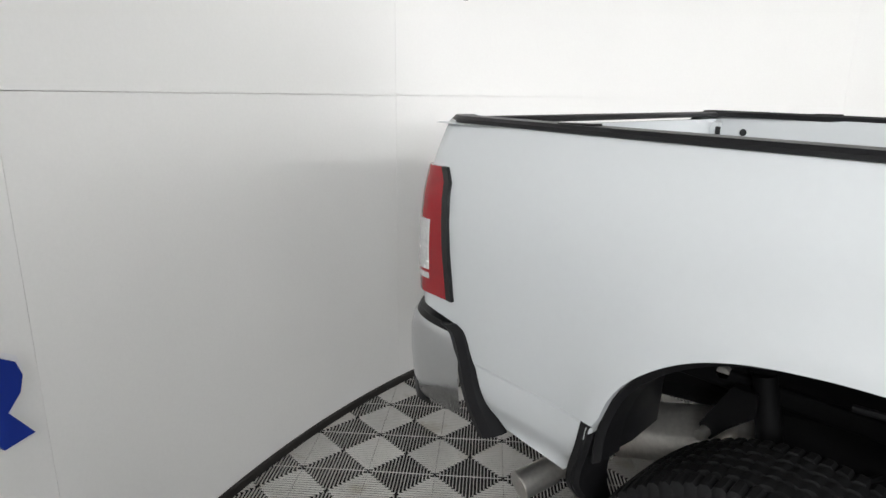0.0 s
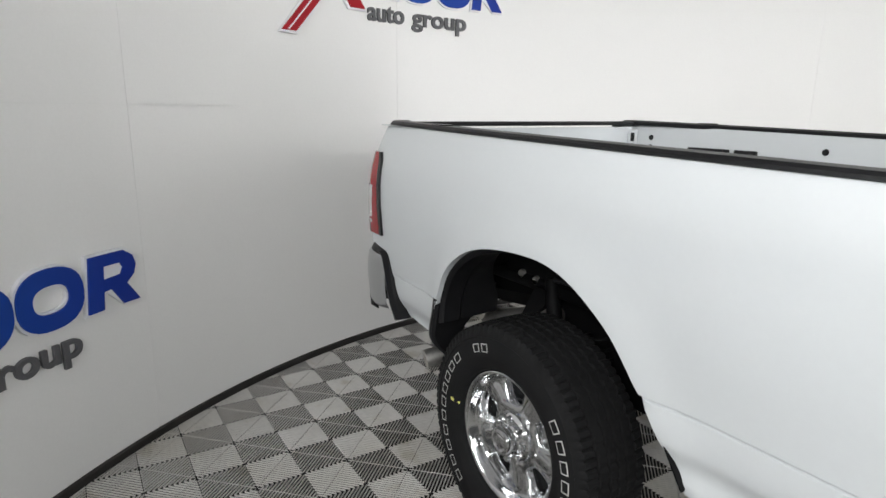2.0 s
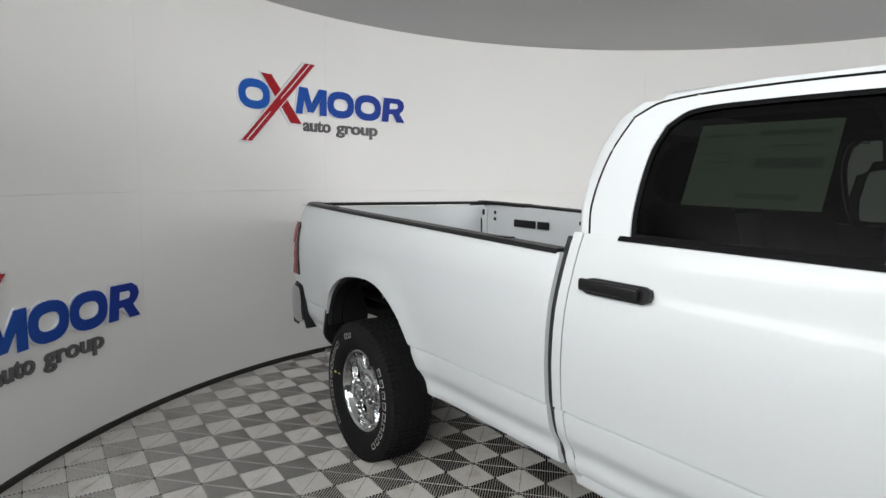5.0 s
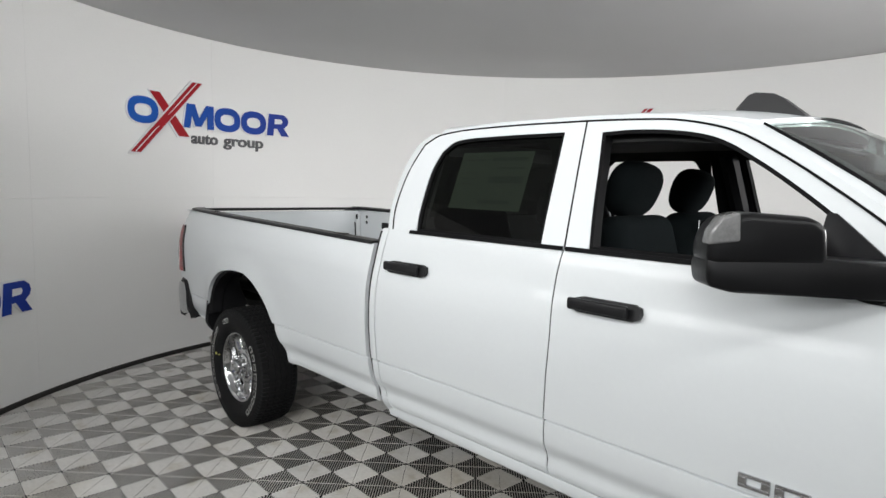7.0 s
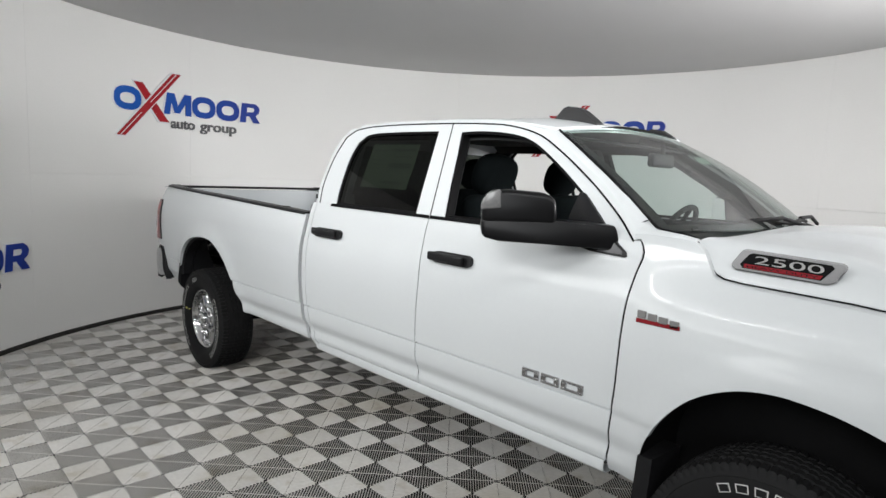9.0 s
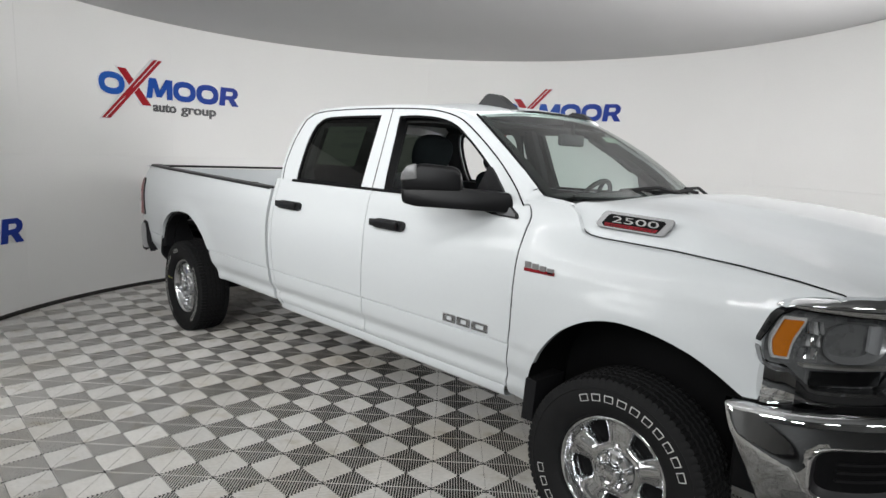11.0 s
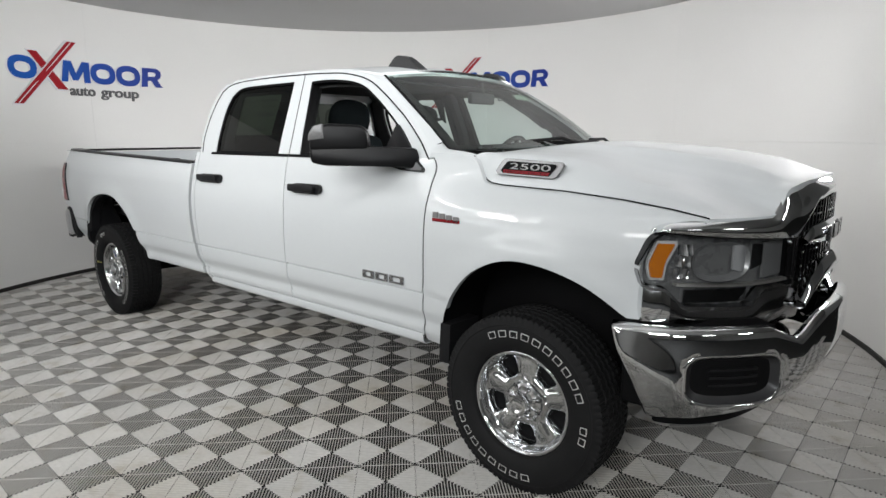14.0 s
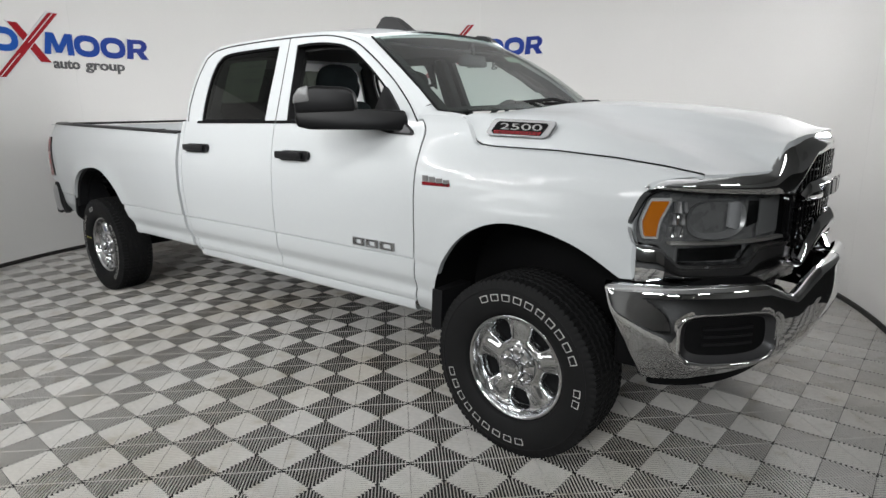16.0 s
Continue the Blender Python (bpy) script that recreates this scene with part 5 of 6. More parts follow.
def build_nose():
    lo = lambda s: ease(s, [0.141, 0.159, 0.19, 0.24, 0.28, 0.31, 0.544, 0.596, 0.74], [1.10, 1.044, 1.030, 1.030, 0.995, 0.962, 0.951, 1.014, 1.010])
    hi = lambda s: ease(s, [0.141, 0.165, 0.19, 0.236, 0.48, 0.74], [1.115, 1.165, 1.212, 1.240, 1.219, 1.196])
    btop = lambda s: ease(s, [0, 0.03, 0.247, 0.33, 0.47, 0.54, 0.61, 0.66, 0.73, 0.80, 1], [0.886, 0.886, 0.893, 0.897, 0.896, 0.890, 0.850, 0.822, 0.87, 0.90, 0.905])
    blow = lambda s: ease(s, [0, 0.15, 0.27, 0.444, 0.587, 0.75, 1], [0.513, 0.513, 0.522, 0.545, 0.562, 0.575, 0.58])
    for sy in (-1, 1):
        # lamp housing, reflectors, amber lens and cover glass
        hl = nose_patch("headlight", 0.143, 0.738, lo, hi, -0.052, 0.02, SMOKE, truck, sy, n=40, label="clear headlight with amber corner lens and dark bezel")
        nose_patch("amber_rim", 0.174, 0.278, lambda s: ease(s, [0.174, 0.184, 0.240, 0.246, 0.278], [1.10, 1.058, 1.058, 1.120, 1.192]), lambda s: ease(s, [0.174, 0.205, 0.278], [1.135, 1.210, 1.210]), -0.018, 0.012, CLEAR_LENS, hl, sy, n=16)
        nose_patch("amber_lens", 0.183, 0.268, lambda s: ease(s, [0.183, 0.190, 0.231, 0.238, 0.268], [1.11, 1.068, 1.068, 1.128, 1.194]), lambda s: ease(s, [0.183, 0.212, 0.268], [1.125, 1.200, 1.200]),
                   -0.011, 0.008, AMBER, hl, sy, n=16, label="amber turn signal")
        # bowl of the main beam, the side box and the faceted corner
        rows = []
        for k in range(37):
            a = 2 * math.pi * k / 36
            c, d = math.copysign(abs(math.cos(a)) ** 0.8, math.cos(a)), math.copysign(abs(math.sin(a)) ** 0.8, math.sin(a))
            rows.append([nose_point(0.440 + 0.105 * q * c, 1.128 + 0.076 * q * d, sy, -0.100 + 0.078 * q * q) for q in (0.02, 0.2, 0.4, 0.6, 0.8, 0.92, 1.0)])
        bm = bmesh.new()
        grid(bm, rows)
        part("reflector", bm, BOWL, hl, "grey reflector bowl")
        nose_patch("reflector", 0.612, 0.728, lambda s: 1.050, lambda s: 1.190, lambda s, j: -0.030 - 0.10 * (s - 0.612), 0.01, BOWL, hl, sy, n=8)
        nose_patch("reflector", 0.556, 0.606, lambda s: 1.060 + 0.9 * (s - 0.556), lambda s: 1.184, lambda s, j: -0.070 + 0.8 * (s - 0.556), 0.01, DARK_CHROME, hl, sy, n=6)
        for k in range(5):
            for j in range(3):
                t0, z0 = 0.276 + 0.011 * k + 0.005 * j, 1.062 + 0.046 * j
                nose_patch("facet", t0, t0 + 0.009, z0, z0 + 0.040, lambda s, q, k=k, j=j: -0.048 + 0.018 * abs(q - 0.3 * (j + k % 3)) + 0.9 * (s - t0), 0.006, (BOWL, CHROME, SMOKE)[(k + 2 * j) % 3], hl, sy, n=2, m=3)
        nose_patch("bulb_shield", 0.488, 0.532, lambda s: 1.085 + 0.4 * abs(s - 0.51), lambda s: 1.190 - 0.3 * abs(s - 0.505), lambda s, j: -0.022 - 2.0 * (s - 0.51) ** 2 * 10, 0.012, BULB_GREY, hl, sy, n=6, label="grey bulb shield")
        nose_patch("reflector", 0.32, 0.55, 0.967, 1.018, -0.035, 0.01, DARK_CHROME, hl, sy, n=10)
        nose_patch("divider", 0.285, 0.735, lambda s: ease(s, [0.285, 0.74], [1.036, 1.024]), lambda s: ease(s, [0.285, 0.74], [1.046, 1.034]), -0.016, 0.03, STEEL, hl, sy, n=16, m=1)
        g = nose_patch("cover_glass", 0.143, 0.738, lo, hi, -0.004, 0.0015, LAMP_GLASS, hl, sy, n=40)
        g.visible_shadow = False
        nose_patch("lamp_bezel", 0.140, 0.742, lambda s: lo(s) - 0.012, lambda s: lo(s) + 0.001, 0.003, 0.05, SATIN, hl, sy, n=40, m=1)
        nose_patch("lamp_bezel", 0.140, 0.742, lambda s: hi(s) - 0.001, lambda s: hi(s) + 0.010, 0.003, 0.05, GLOSS_BLACK, hl, sy, n=40, m=1)
        nose_patch("lamp_bezel", 0.738, 0.750, 1.00, 1.20, 0.004, 0.05, GLOSS_BLACK, hl, sy, n=2, m=2)
        nose_patch("lower_bezel", 0.162, 0.262, lambda s: 0.898, lambda s: lo(s) - 0.011, lambda s, j: 0.004 + 0.008 * math.sin(math.pi * j), 0.03, CHROME, truck, sy, n=10)
        nose_patch("lower_panel", 0.262, 0.80, lambda s: ease(s, [0.26, 0.674, 0.80], [0.896, 0.860, 0.86]), lambda s: lo(s) - 0.011 if s < 0.74 else 1.0, lambda s, j: -0.004 + 0.010 * math.sin(math.pi * j), 0.03, DARK_CHROME, truck, sy, n=26)
        # front bumper: one chrome shell with a fog lamp recess and a fold
        n, m = 72, 26
        pts = [[None] * (m + 1) for _ in range(n + 1)]
        for i in range(n + 1):
            for j in range(m + 1):
                t = j / m
                s0 = ease(t, [0, 1], [0.148, 0.022])
                s = s0 + (1 - s0) * i / n
                z = blow(s) + (btop(s) - blow(s)) * t
                off = -0.045 * (1 - t) ** 4 - 0.022 * max(0, (t - 0.93) / 0.07) ** 2 + 0.012 * math.sin(math.pi * t)
                if s < 0.33:
                    fold = ease(s, [0.05, 0.207, 0.283, 0.34], [0.785, 0.694, 0.600, 0.565])
                    off += 0.016 * max(0.0, 1 - abs(z - fold) / 0.10) * min(1.0, (0.36 - s) / 0.10)
                q = (abs((s - 0.418) / 0.150) ** 4 + abs((z - 0.695) / 0.090) ** 4) ** 0.25
                if q < 1.12:
                    off -= 0.050 * min(1.0, (1.12 - q) / 0.16)
                pts[i][j] = nose_point(s, z, sy, off, BUMP)
        bm = bmesh.new()
        slab(bm, pts, (-0.015, -sy * 0.01, 0))
        bump = part("front_bumper", bm, CHROME, truck, "chrome front bumper", sharp=50)
        rows = []
        for i in range(25):
            w = 2 * i / 24 - 1
            h = 0.082 * (1 - abs(w) ** 5) ** 0.2
            rows.append([nose_point(0.418 + 0.140 * w, 0.697 + h * (2 * j / 6 - 1), sy, -0.022, BUMP) for j in range(7)])
        fogp = part("fog_insert", slab(bmesh.new(), rows, (-0.01, -sy * 0.005, 0)), UNDER, bump, "black fog lamp insert")
        rows = []
        for i in range(64):
            a = 2 * math.pi * i / 64
            c, d = math.copysign(abs(math.cos(a)) ** 0.5, math.cos(a)), math.copysign(abs(math.sin(a)) ** 0.5, math.sin(a))
            rows.append([nose_point(0.418 + w * c, 0.697 + h * d, sy, o, BUMP) for w, h, o in ((0.170, 0.105, 0.002), (0.164, 0.101, 0.010), (0.157, 0.096, 0.009), (0.153, 0.093, 0.002))])
        bm = bmesh.new()
        grid(bm, rows, close_u=True)
        part("fog_bezel", bm, CHROME, bump, "chrome rim round the fog lamp recess", sharp=60)
        rows = []
        for i in range(64):
            a = 2 * math.pi * i / 64
            c, d = math.copysign(abs(math.cos(a)) ** 0.5, math.cos(a)), math.copysign(abs(math.sin(a)) ** 0.5, math.sin(a))
            rows.append([nose_point(0.418 + w * c, 0.697 + h * d + rise, sy, o, BUMP) for w, h, o, rise in ((0.154, 0.094, 0.004, 0), (0.145, 0.084, -0.012, 0.002), (0.130, 0.066, -0.030, 0.006), (0.150, 0.090, -0.040, 0))])
        bm = bmesh.new()
        grid(bm, rows, close_u=True)
        part("fog_funnel", bm, FUNNEL, bump, "dark grey funnel of the fog lamp recess", sharp=60)
        for z in (0.672, 0.702, 0.732):
            nose_patch("rib", 0.34, 0.50, z - 0.005, z + 0.005, -0.012, 0.012, PLASTIC, bump, sy, BUMP, n=8, m=1)
        nose_patch("bumper_gap", 0.04, 0.62, lambda s: btop(s) - 0.012, lambda s: btop(s) + 0.016, -0.075, 0.03, UNDER, truck, sy, BUMP, n=20, m=1)
        # hung low and far back to block light and shade the floor under the bumper
        nose_patch("air_dam", 0.16, 1.0, 0.415, lambda s: blow(s) + 0.012, -0.21, 0.02, UNDER, truck, sy, BUMP, n=20, m=2)
        # grille surround, from the brow over the lamp to the hood's lip
        nose_patch("grille_surround", 0.205, 1.0, lambda s: ease(s, [0.205, 0.217, 0.384, 0.74, 0.76, 0.806, 0.852, 1.0], [1.244, 1.248, 1.232, 1.200, 1.213, 1.263, 1.325, 1.345]),
                   lambda s: ease(s, [0.205, 0.217, 0.253, 0.379, 0.56, 0.615, 0.635, 0.655, 0.675, 0.692, 0.72, 0.80, 1.0], [1.248, 1.262, 1.276, 1.285, 1.285, 1.293, 1.308, 1.346, 1.386, 1.398, 1.406, 1.414, 1.420]),
                   lambda s, j: 0.006 + 0.018 * math.sin(math.pi * j) * min(1.0, s * 1.6) - 0.020 * j * j, 0.05, CHROME, truck, sy, n=60, m=10, label="chrome grille surround")
        nose_patch("grille_back", 0.74, 1.0, 0.90, 1.36, -0.05, 0.01, UNDER, truck, sy, n=10)
        nose_patch("grille_bar", 0.755, 1.0, lambda s: ease(s, [0.75, 1], [1.165, 1.15]), lambda s: ease(s, [0.75, 0.80, 1], [1.19, 1.235, 1.245]), lambda s, j: 0.02 + 0.02 * math.sin(math.pi * j), 0.05, CHROME, truck, sy, n=14, label="chrome bar across the grille")
        nose_patch("grille_bar", 0.755, 1.0, lambda s: ease(s, [0.75, 0.80, 0.88, 1], [0.905, 0.93, 0.985, 1.00]), lambda s: ease(s, [0.75, 0.80, 0.88, 1], [0.935, 1.02, 1.085, 1.10]), lambda s, j: 0.035 + 0.02 * math.sin(math.pi * j), 0.05, CHROME, truck, sy, n=14, label="chrome lower grille bar")
        for z0, count in ((0.992, 6), (1.250, 3)):
            for k in range(count):
                z = z0 + 0.028 * k
                nose_patch("grille_slat", 0.755, 1.0, z, z + 0.008, lambda s, j: 0.010 + 0.006 * math.sin(60 * s), 0.03, CHROME if k % 2 else GLOSS_BLACK, truck, sy, n=24, m=1)
        for k in range(10):
            s = 0.765 + 0.025 * k
            nose_patch("grille_post", s, s + 0.007, 0.985, 1.34, 0.013, 0.03, GLOSS_BLACK, truck, sy, n=1, m=3)
        for k in range(2):
            s = 0.875 + 0.065 * k
            nose_patch("badge_block", s, s + 0.045, 1.165, 1.225, 0.048, 0.01, DARK_CHROME, truck, sy, n=3, m=1)


def tyre_mesh():
    bm = bmesh.new()
    n = 344
    # sidewall outside, tread, sidewall inside
    side = [(0.246, 0.098), (0.252, 0.118), (0.275, 0.134), (0.315, 0.142), (0.345, 0.141), (0.368, 0.136), (0.371, 0.1385), (0.375, 0.136), (0.384, 0.133), (0.397, 0.129)]
    cuts = (0.080, 0.038, -0.0, -0.038, -0.080)
    tread = [0.1245, 0.119]
    for c in cuts:
        tread += [c + 0.0055, c + 0.003, c - 0.003, c - 0.0055]
    tread += [-0.119, -0.1245]
    rows = []
    for k in range(n):
        a = 2 * math.pi * k / n
        zig = abs((k % 8) - 4) / 4 - 0.5
        row = []
        for r, y in side:
            if r > 0.39 and k % 4 == 0:
                y -= 0.005
            row.append((r, -y))
        for t in tread:
            r = TYRE_R - 0.006 * (abs(t) / 0.12) ** 3
            inside = min(abs(t - c) for c in cuts) < 0.004
            tt = t
            if abs(t) < 0.09:
                tt = t + 0.007 * zig
            if inside:
                r -= 0.011
            elif abs(t) > 0.082:
                r -= 0.008 if k % 4 == 0 else 0.0
            elif (k + int(abs(t) * 100) * 3) % 4 == 0:
                r -= 0.005
            row.append((r, -tt))
        row += [(r, y) for r, y in reversed(side)]
        rows.append([(r * math.cos(a), y, r * math.sin(a)) for r, y in row])
    grid(bm, rows, close_u=True)
    return bm


def rim_mesh():
    """Chrome wheel face with five broad spokes and five rounded windows, outer side towards -y."""
    bm = bmesh.new()
    r0, r1, half = 0.100, 0.214, math.pi / 5

    def base(r):
        return ease(r, [0.055, 0.09, 0.10, 0.13, 0.19, 0.207, 0.214], [-0.056, -0.061, -0.060, -0.054, -0.055, -0.059, -0.066])
    n, steps = 72, 12
    rc, ang = 0.166, [2 * math.pi * k / 72 for k in range(72)]
    for sector in range(5):
        mid = 2 * half * sector - math.pi / 10
        rows = []
        for a in ang:
            dr, dw = math.cos(a), math.sin(a)
            # rounded trapezium of the window
            t = 0.01
            while (abs(t * dw / (0.0405 + 0.34 * t * dr)) ** 6 + abs(t * dr / 0.0375) ** 6) < 1.0 and t < 0.075:
                t += 0.0004
            p = (rc + t * dr, t * dw / (rc + t * dr))
            # the sector's own edge
            lim = []
            if dr > 1e-6:
                lim.append((r1 - rc) / dr)
            if dr < -1e-6:
                lim.append((r0 - rc) / dr)
            if abs(dw) > 1e-6:
                lim.append(half * rc / abs(dw) if abs(dr) < 1e-6 else max(1e-3, half * rc / max(1e-6, abs(dw) - half * dr)) if abs(dw) - half * dr > 1e-6 else 9.0)
            e = min(lim)
            rq = min(max(rc + e * dr, r0), r1)
            q = (rq, max(-half, min(half, e * dw / rq)))
            col = []
            for i in range(steps + 1):
                k = (i / steps) ** 1.5
                r, th = p[0] + (q[0] - p[0]) * k, p[1] + (q[1] - p[1]) * k
                d = k * math.hypot(q[0] - p[0], (q[1] - p[1]) * rc)
                y = base(r) + 0.030 * math.exp(-(d / 0.0070) ** 1.6)
                u = (half - abs(th)) * r
                y -= 0.010 * math.exp(-(u / 0.030) ** 4) * ease(r, [0.10, 0.125, 0.185, 0.212], [0, 1, 1, 0])
                col.append((r * math.cos(mid + th), y, r * math.sin(mid + th)))
            edge = Vector(col[0])
            rows.append([(edge.x, 0.0, edge.z), tuple(edge + Vector((0, 0.012, 0)))] + col)
        grid(bm, rows, close_u=True)
    revolve(bm, [(0.055, base(0.055)), (0.075, -0.060), (0.09, base(0.09)), (0.100, base(0.10))], 120)
    revolve(bm, [(0.214, base(0.214)), (0.219, -0.076), (0.224, -0.092), (0.229, -0.102), (0.235, -0.107), (0.242, -0.107), (0.247, -0.103), (0.249, -0.096)], 144)
    # inner barrel
    revolve(bm, [(0.248, -0.098), (0.236, -0.05), (0.225, 0.0), (0.225, 0.10), (0.245, 0.11)], 96)
    return bm


def outline_block(b0, b1, r0, r1, y, bar):
    """One raised white outlined block on the sidewall."""
    bm = bmesh.new()

    def strip(p0, p1, q0, q1):
        rows = []
        for i in range(4):
            a = p0 + (p1 - p0) * i / 3
            rows.append([(r * math.cos(a), -(y - 0.0016 * ((r - 0.33) / 0.02) ** 2), r * math.sin(a)) for r in (q0, (q0 + q1) / 2, q1)])
        slab(bm, rows, (0, 0.004, 0))
    e = 0.0034
    ea = math.copysign(e / r1, b1 - b0)
    strip(b0, b1, r0, r0 + e)
    strip(b0, b1, r1 - e, r1)
    strip(b0, b0 + ea, r0 + e, r1 - e)
    strip(b1 - ea, b1, r0 + e, r1 - e)
    return bm


def build_wheel():
    wheel = new("wheel")
    wheel.parent = truck
    tyre = part("tyre", tyre_mesh(), RUBBER, wheel, "black all-terrain tyre with white outlined lettering blocks", sharp=28)
    for a0, a1, count in ((118, 17, 10), (2, -15, 2), (-75, -170, 9)):
        for k in range(count):
            b0 = radians(a0 + (a1 - a0) * (k + 0.12) / count)
            b1 = radians(a0 + (a1 - a0) * (k + 0.80) / count)
            part("sidewall_mark", outline_block(b0, b1, 0.317, 0.348, 0.1425, k % 3), WHITE_RUBBER, wheel, "white outlined block", sharp=60)
    rim = part("rim", rim_mesh(), WHEEL_CHROME, wheel, "chrome five-spoke rim", sharp=60)
    bm = bmesh.new()
    revolve(bm, [(0.0005, 0.0), (0.222, 0.0), (0.222, 0.05), (0.0005, 0.05)], 48)
    part("brake_disc", bm, UNDER, wheel)
    bm = bmesh.new()
    revolve(bm, [(0.094, -0.056), (0.090, -0.072), (0.080, -0.082), (0.058, -0.086), (0.052, -0.092), (0.050, -0.118), (0.045, -0.128), (0.034, -0.131), (0.026, -0.127), (0.018, -0.130), (0.0005, -0.131)], 64)
    cap = part("hub_cap", bm, WHEEL_CHROME, wheel, "chrome hub cap", sharp=26)
    for k in range(8):
        a = 2 * math.pi * (k + 0.5) / 8
        bm = bmesh.new()
        revolve(bm, [(0.0135, -0.078), (0.0135, -0.094), (0.010, -0.101), (0.0005, -0.103)], 14, centre=(0.0715 * math.cos(a), 0, 0.0715 * math.sin(a)))
        part("lug_nut", bm, WHEEL_CHROME, wheel)
    return wheel


def build_underbody():
    for sy in (-1, 1):
        part("frame_rail", tube(bmesh.new(), [(-1.1, sy * 0.45, 0.72), (-0.6, sy * 0.45, 0.74), (0.0, sy * 0.45, 0.82), (0.7, sy * 0.45, 0.68), (3.6, sy * 0.45, 0.66), (4.3, sy * 0.43, 0.76), (5.0, sy * 0.43, 0.70)], 0.075, 6), UNDER, truck)
        part("shock_absorber", tube(bmesh.new(), [(-0.17, sy * 0.60, 0.90), (-0.06, sy * 0.62, 0.40)], [0.028, 0.036], 12), UNDER, truck)
        part("coil_spring", tube(bmesh.new(), [(0.02 + 0.055 * math.cos(0.5 * k), sy * 0.52 + 0.055 * math.sin(0.5 * k), 0.46 + 0.0035 * k) for k in range(76)], 0.008, 6), UNDER, truck)
        # inner wall of the wheel housings and bed bracing
        part("housing_wall", rbox(bmesh.new(), (0.16, sy * 0.575, 0.975), (1.22, 0.02, 0.27), 0.004), UNDER, truck)
        part("housing_wall", rbox(bmesh.new(), (0.40, sy * 0.50, 0.72), (1.16, 0.02, 0.46), 0.004), UNDER, truck)
        part("housing_wall", rbox(bmesh.new(), (4.33, sy * 0.60, 0.83), (0.98, 0.02, 0.68), 0.004), UNDER, truck)
        part("splash_shield", rbox(bmesh.new(), (4.86, sy * 0.70, 0.72), (0.18, 0.42, 0.36), 0.02), UNDER, truck)
        for x, z in ((-0.352, 0.878), (-0.265, 0.870), (0.12, 0.93), (0.42, 0.86)):
            bm = bmesh.new()
            revolve(bm, [(0.0005, -0.012), (0.016, -0.012), (0.018, -0.004), (0.018, 0.01), (0.0005, 0.01)], 14, centre=(x, sy * 0.588, z))
            part("bolt", bm, STEEL, truck)
        part("bracket_plate", rbox(bmesh.new(), (-0.175, sy * 0.592, 0.918), (0.065, 0.012, 0.045), 0.004), UNDER, truck)
        part("brake_line", tube(bmesh.new(), [(0.05, sy * 0.80, 0.98), (0.25, sy * 0.80, 0.99), (0.45, sy * 0.80, 0.90), (0.60, sy * 0.80, 0.78)], 0.008, 8), PLASTIC, truck)
    part("cab_floor", rbox(bmesh.new(), (2.70, 0, 0.66), (2.15, 1.76, 0.10), 0.02), UNDER, truck)
    part("engine_block", rbox(bmesh.new(), (4.40, 0, 0.95), (1.0, 1.0, 0.50), 0.05), UNDER, truck)
    part("bed_underside", rbox(bmesh.new(), (0.25, 0, 0.855), (2.5, 1.20, 0.05), 0.01), UNDER, truck)
    for x in (AXLE_R, AXLE_F):
        part("axle", tube(bmesh.new(), [(x, -0.80, 0.40), (x, -0.15, 0.40), (x, 0.15, 0.40), (x, 0.80, 0.40)], [0.05, 0.065, 0.065, 0.05], 14), UNDER, truck)
        bm = bmesh.new()
        bmesh.ops.create_uvsphere(bm, u_segments=18, v_segments=12, radius=0.17, matrix=Matrix.Translation((x, 0.05 if x < 1 else 0.30, 0.40)) @ Matrix.Diagonal((1, 0.8, 1, 1)))
        part("differential", bm, UNDER, truck)
    # exhaust on the passenger's side
    bm = bmesh.new()
    tube(bm, [(-0.566, -0.55, 0.566), (-0.560, -0.55, 0.568), (-0.548, -0.55, 0.572), (-0.536, -0.55, 0.576), (-0.20, -0.55, 0.690), (-0.188, -0.55, 0.694), (-0.176, -0.55, 0.698)], [0.060, 0.084, 0.088, 0.083, 0.083, 0.088, 0.060], 36)
    part("muffler", bm, STEEL, truck, "bare steel muffler")
    bm = bmesh.new()
    tube(bm, [(-0.535, -0.55, 0.560), (-0.580, -0.562, 0.530), (-0.615, -0.60, 0.494), (-0.640, -0.66, 0.472), (-0.660, -0.72, 0.456), (-0.668, -0.755, 0.450)], 0.037, 20, caps=False)
    part("tail_pipe", bm, STEEL, truck)
    bm = bmesh.new()
    p, d = Vector((-0.662, -0.735, 0.453)), Vector((-0.034, -0.112, -0.024))
    tube(bm, [p, p + d * 0.1, p + d * 0.97, p + d, p + d * 0.96, p + d * 0.2], [0.037, 0.041, 0.043, 0.0415, 0.039, 0.037], 28, caps=False)
    part("exhaust_tip", bm, STEEL, truck, "bare steel exhaust tip")
    hang = bmesh.new()
    extrude_poly(hang, [(-0.165, 0.86), (-0.225, 0.86), (-0.292, 0.735), (-0.290, 0.705), (-0.262, 0.700), (-0.225, 0.745), (-0.165, 0.80)], lambda a, b, d: (a, -0.60 - d, b), 0.035)
    part("hanger_bracket", hang, UNDER, truck)
    bm = bmesh.new()
    revolve(bm, [(0.0005, -0.02), (0.014, -0.02), (0.016, -0.012), (0.016, 0.02), (0.0005, 0.02)], 14, centre=(-0.276, -0.645, 0.717))
    part("bolt", bm, STEEL, truck)
    # unseen box added to keep light off the floor below the nose
    part("underbody_light_block", rbox(bmesh.new(), (4.62, 0, 0.44), (0.85, 1.0, 0.14), 0.03), UNDER, truck)
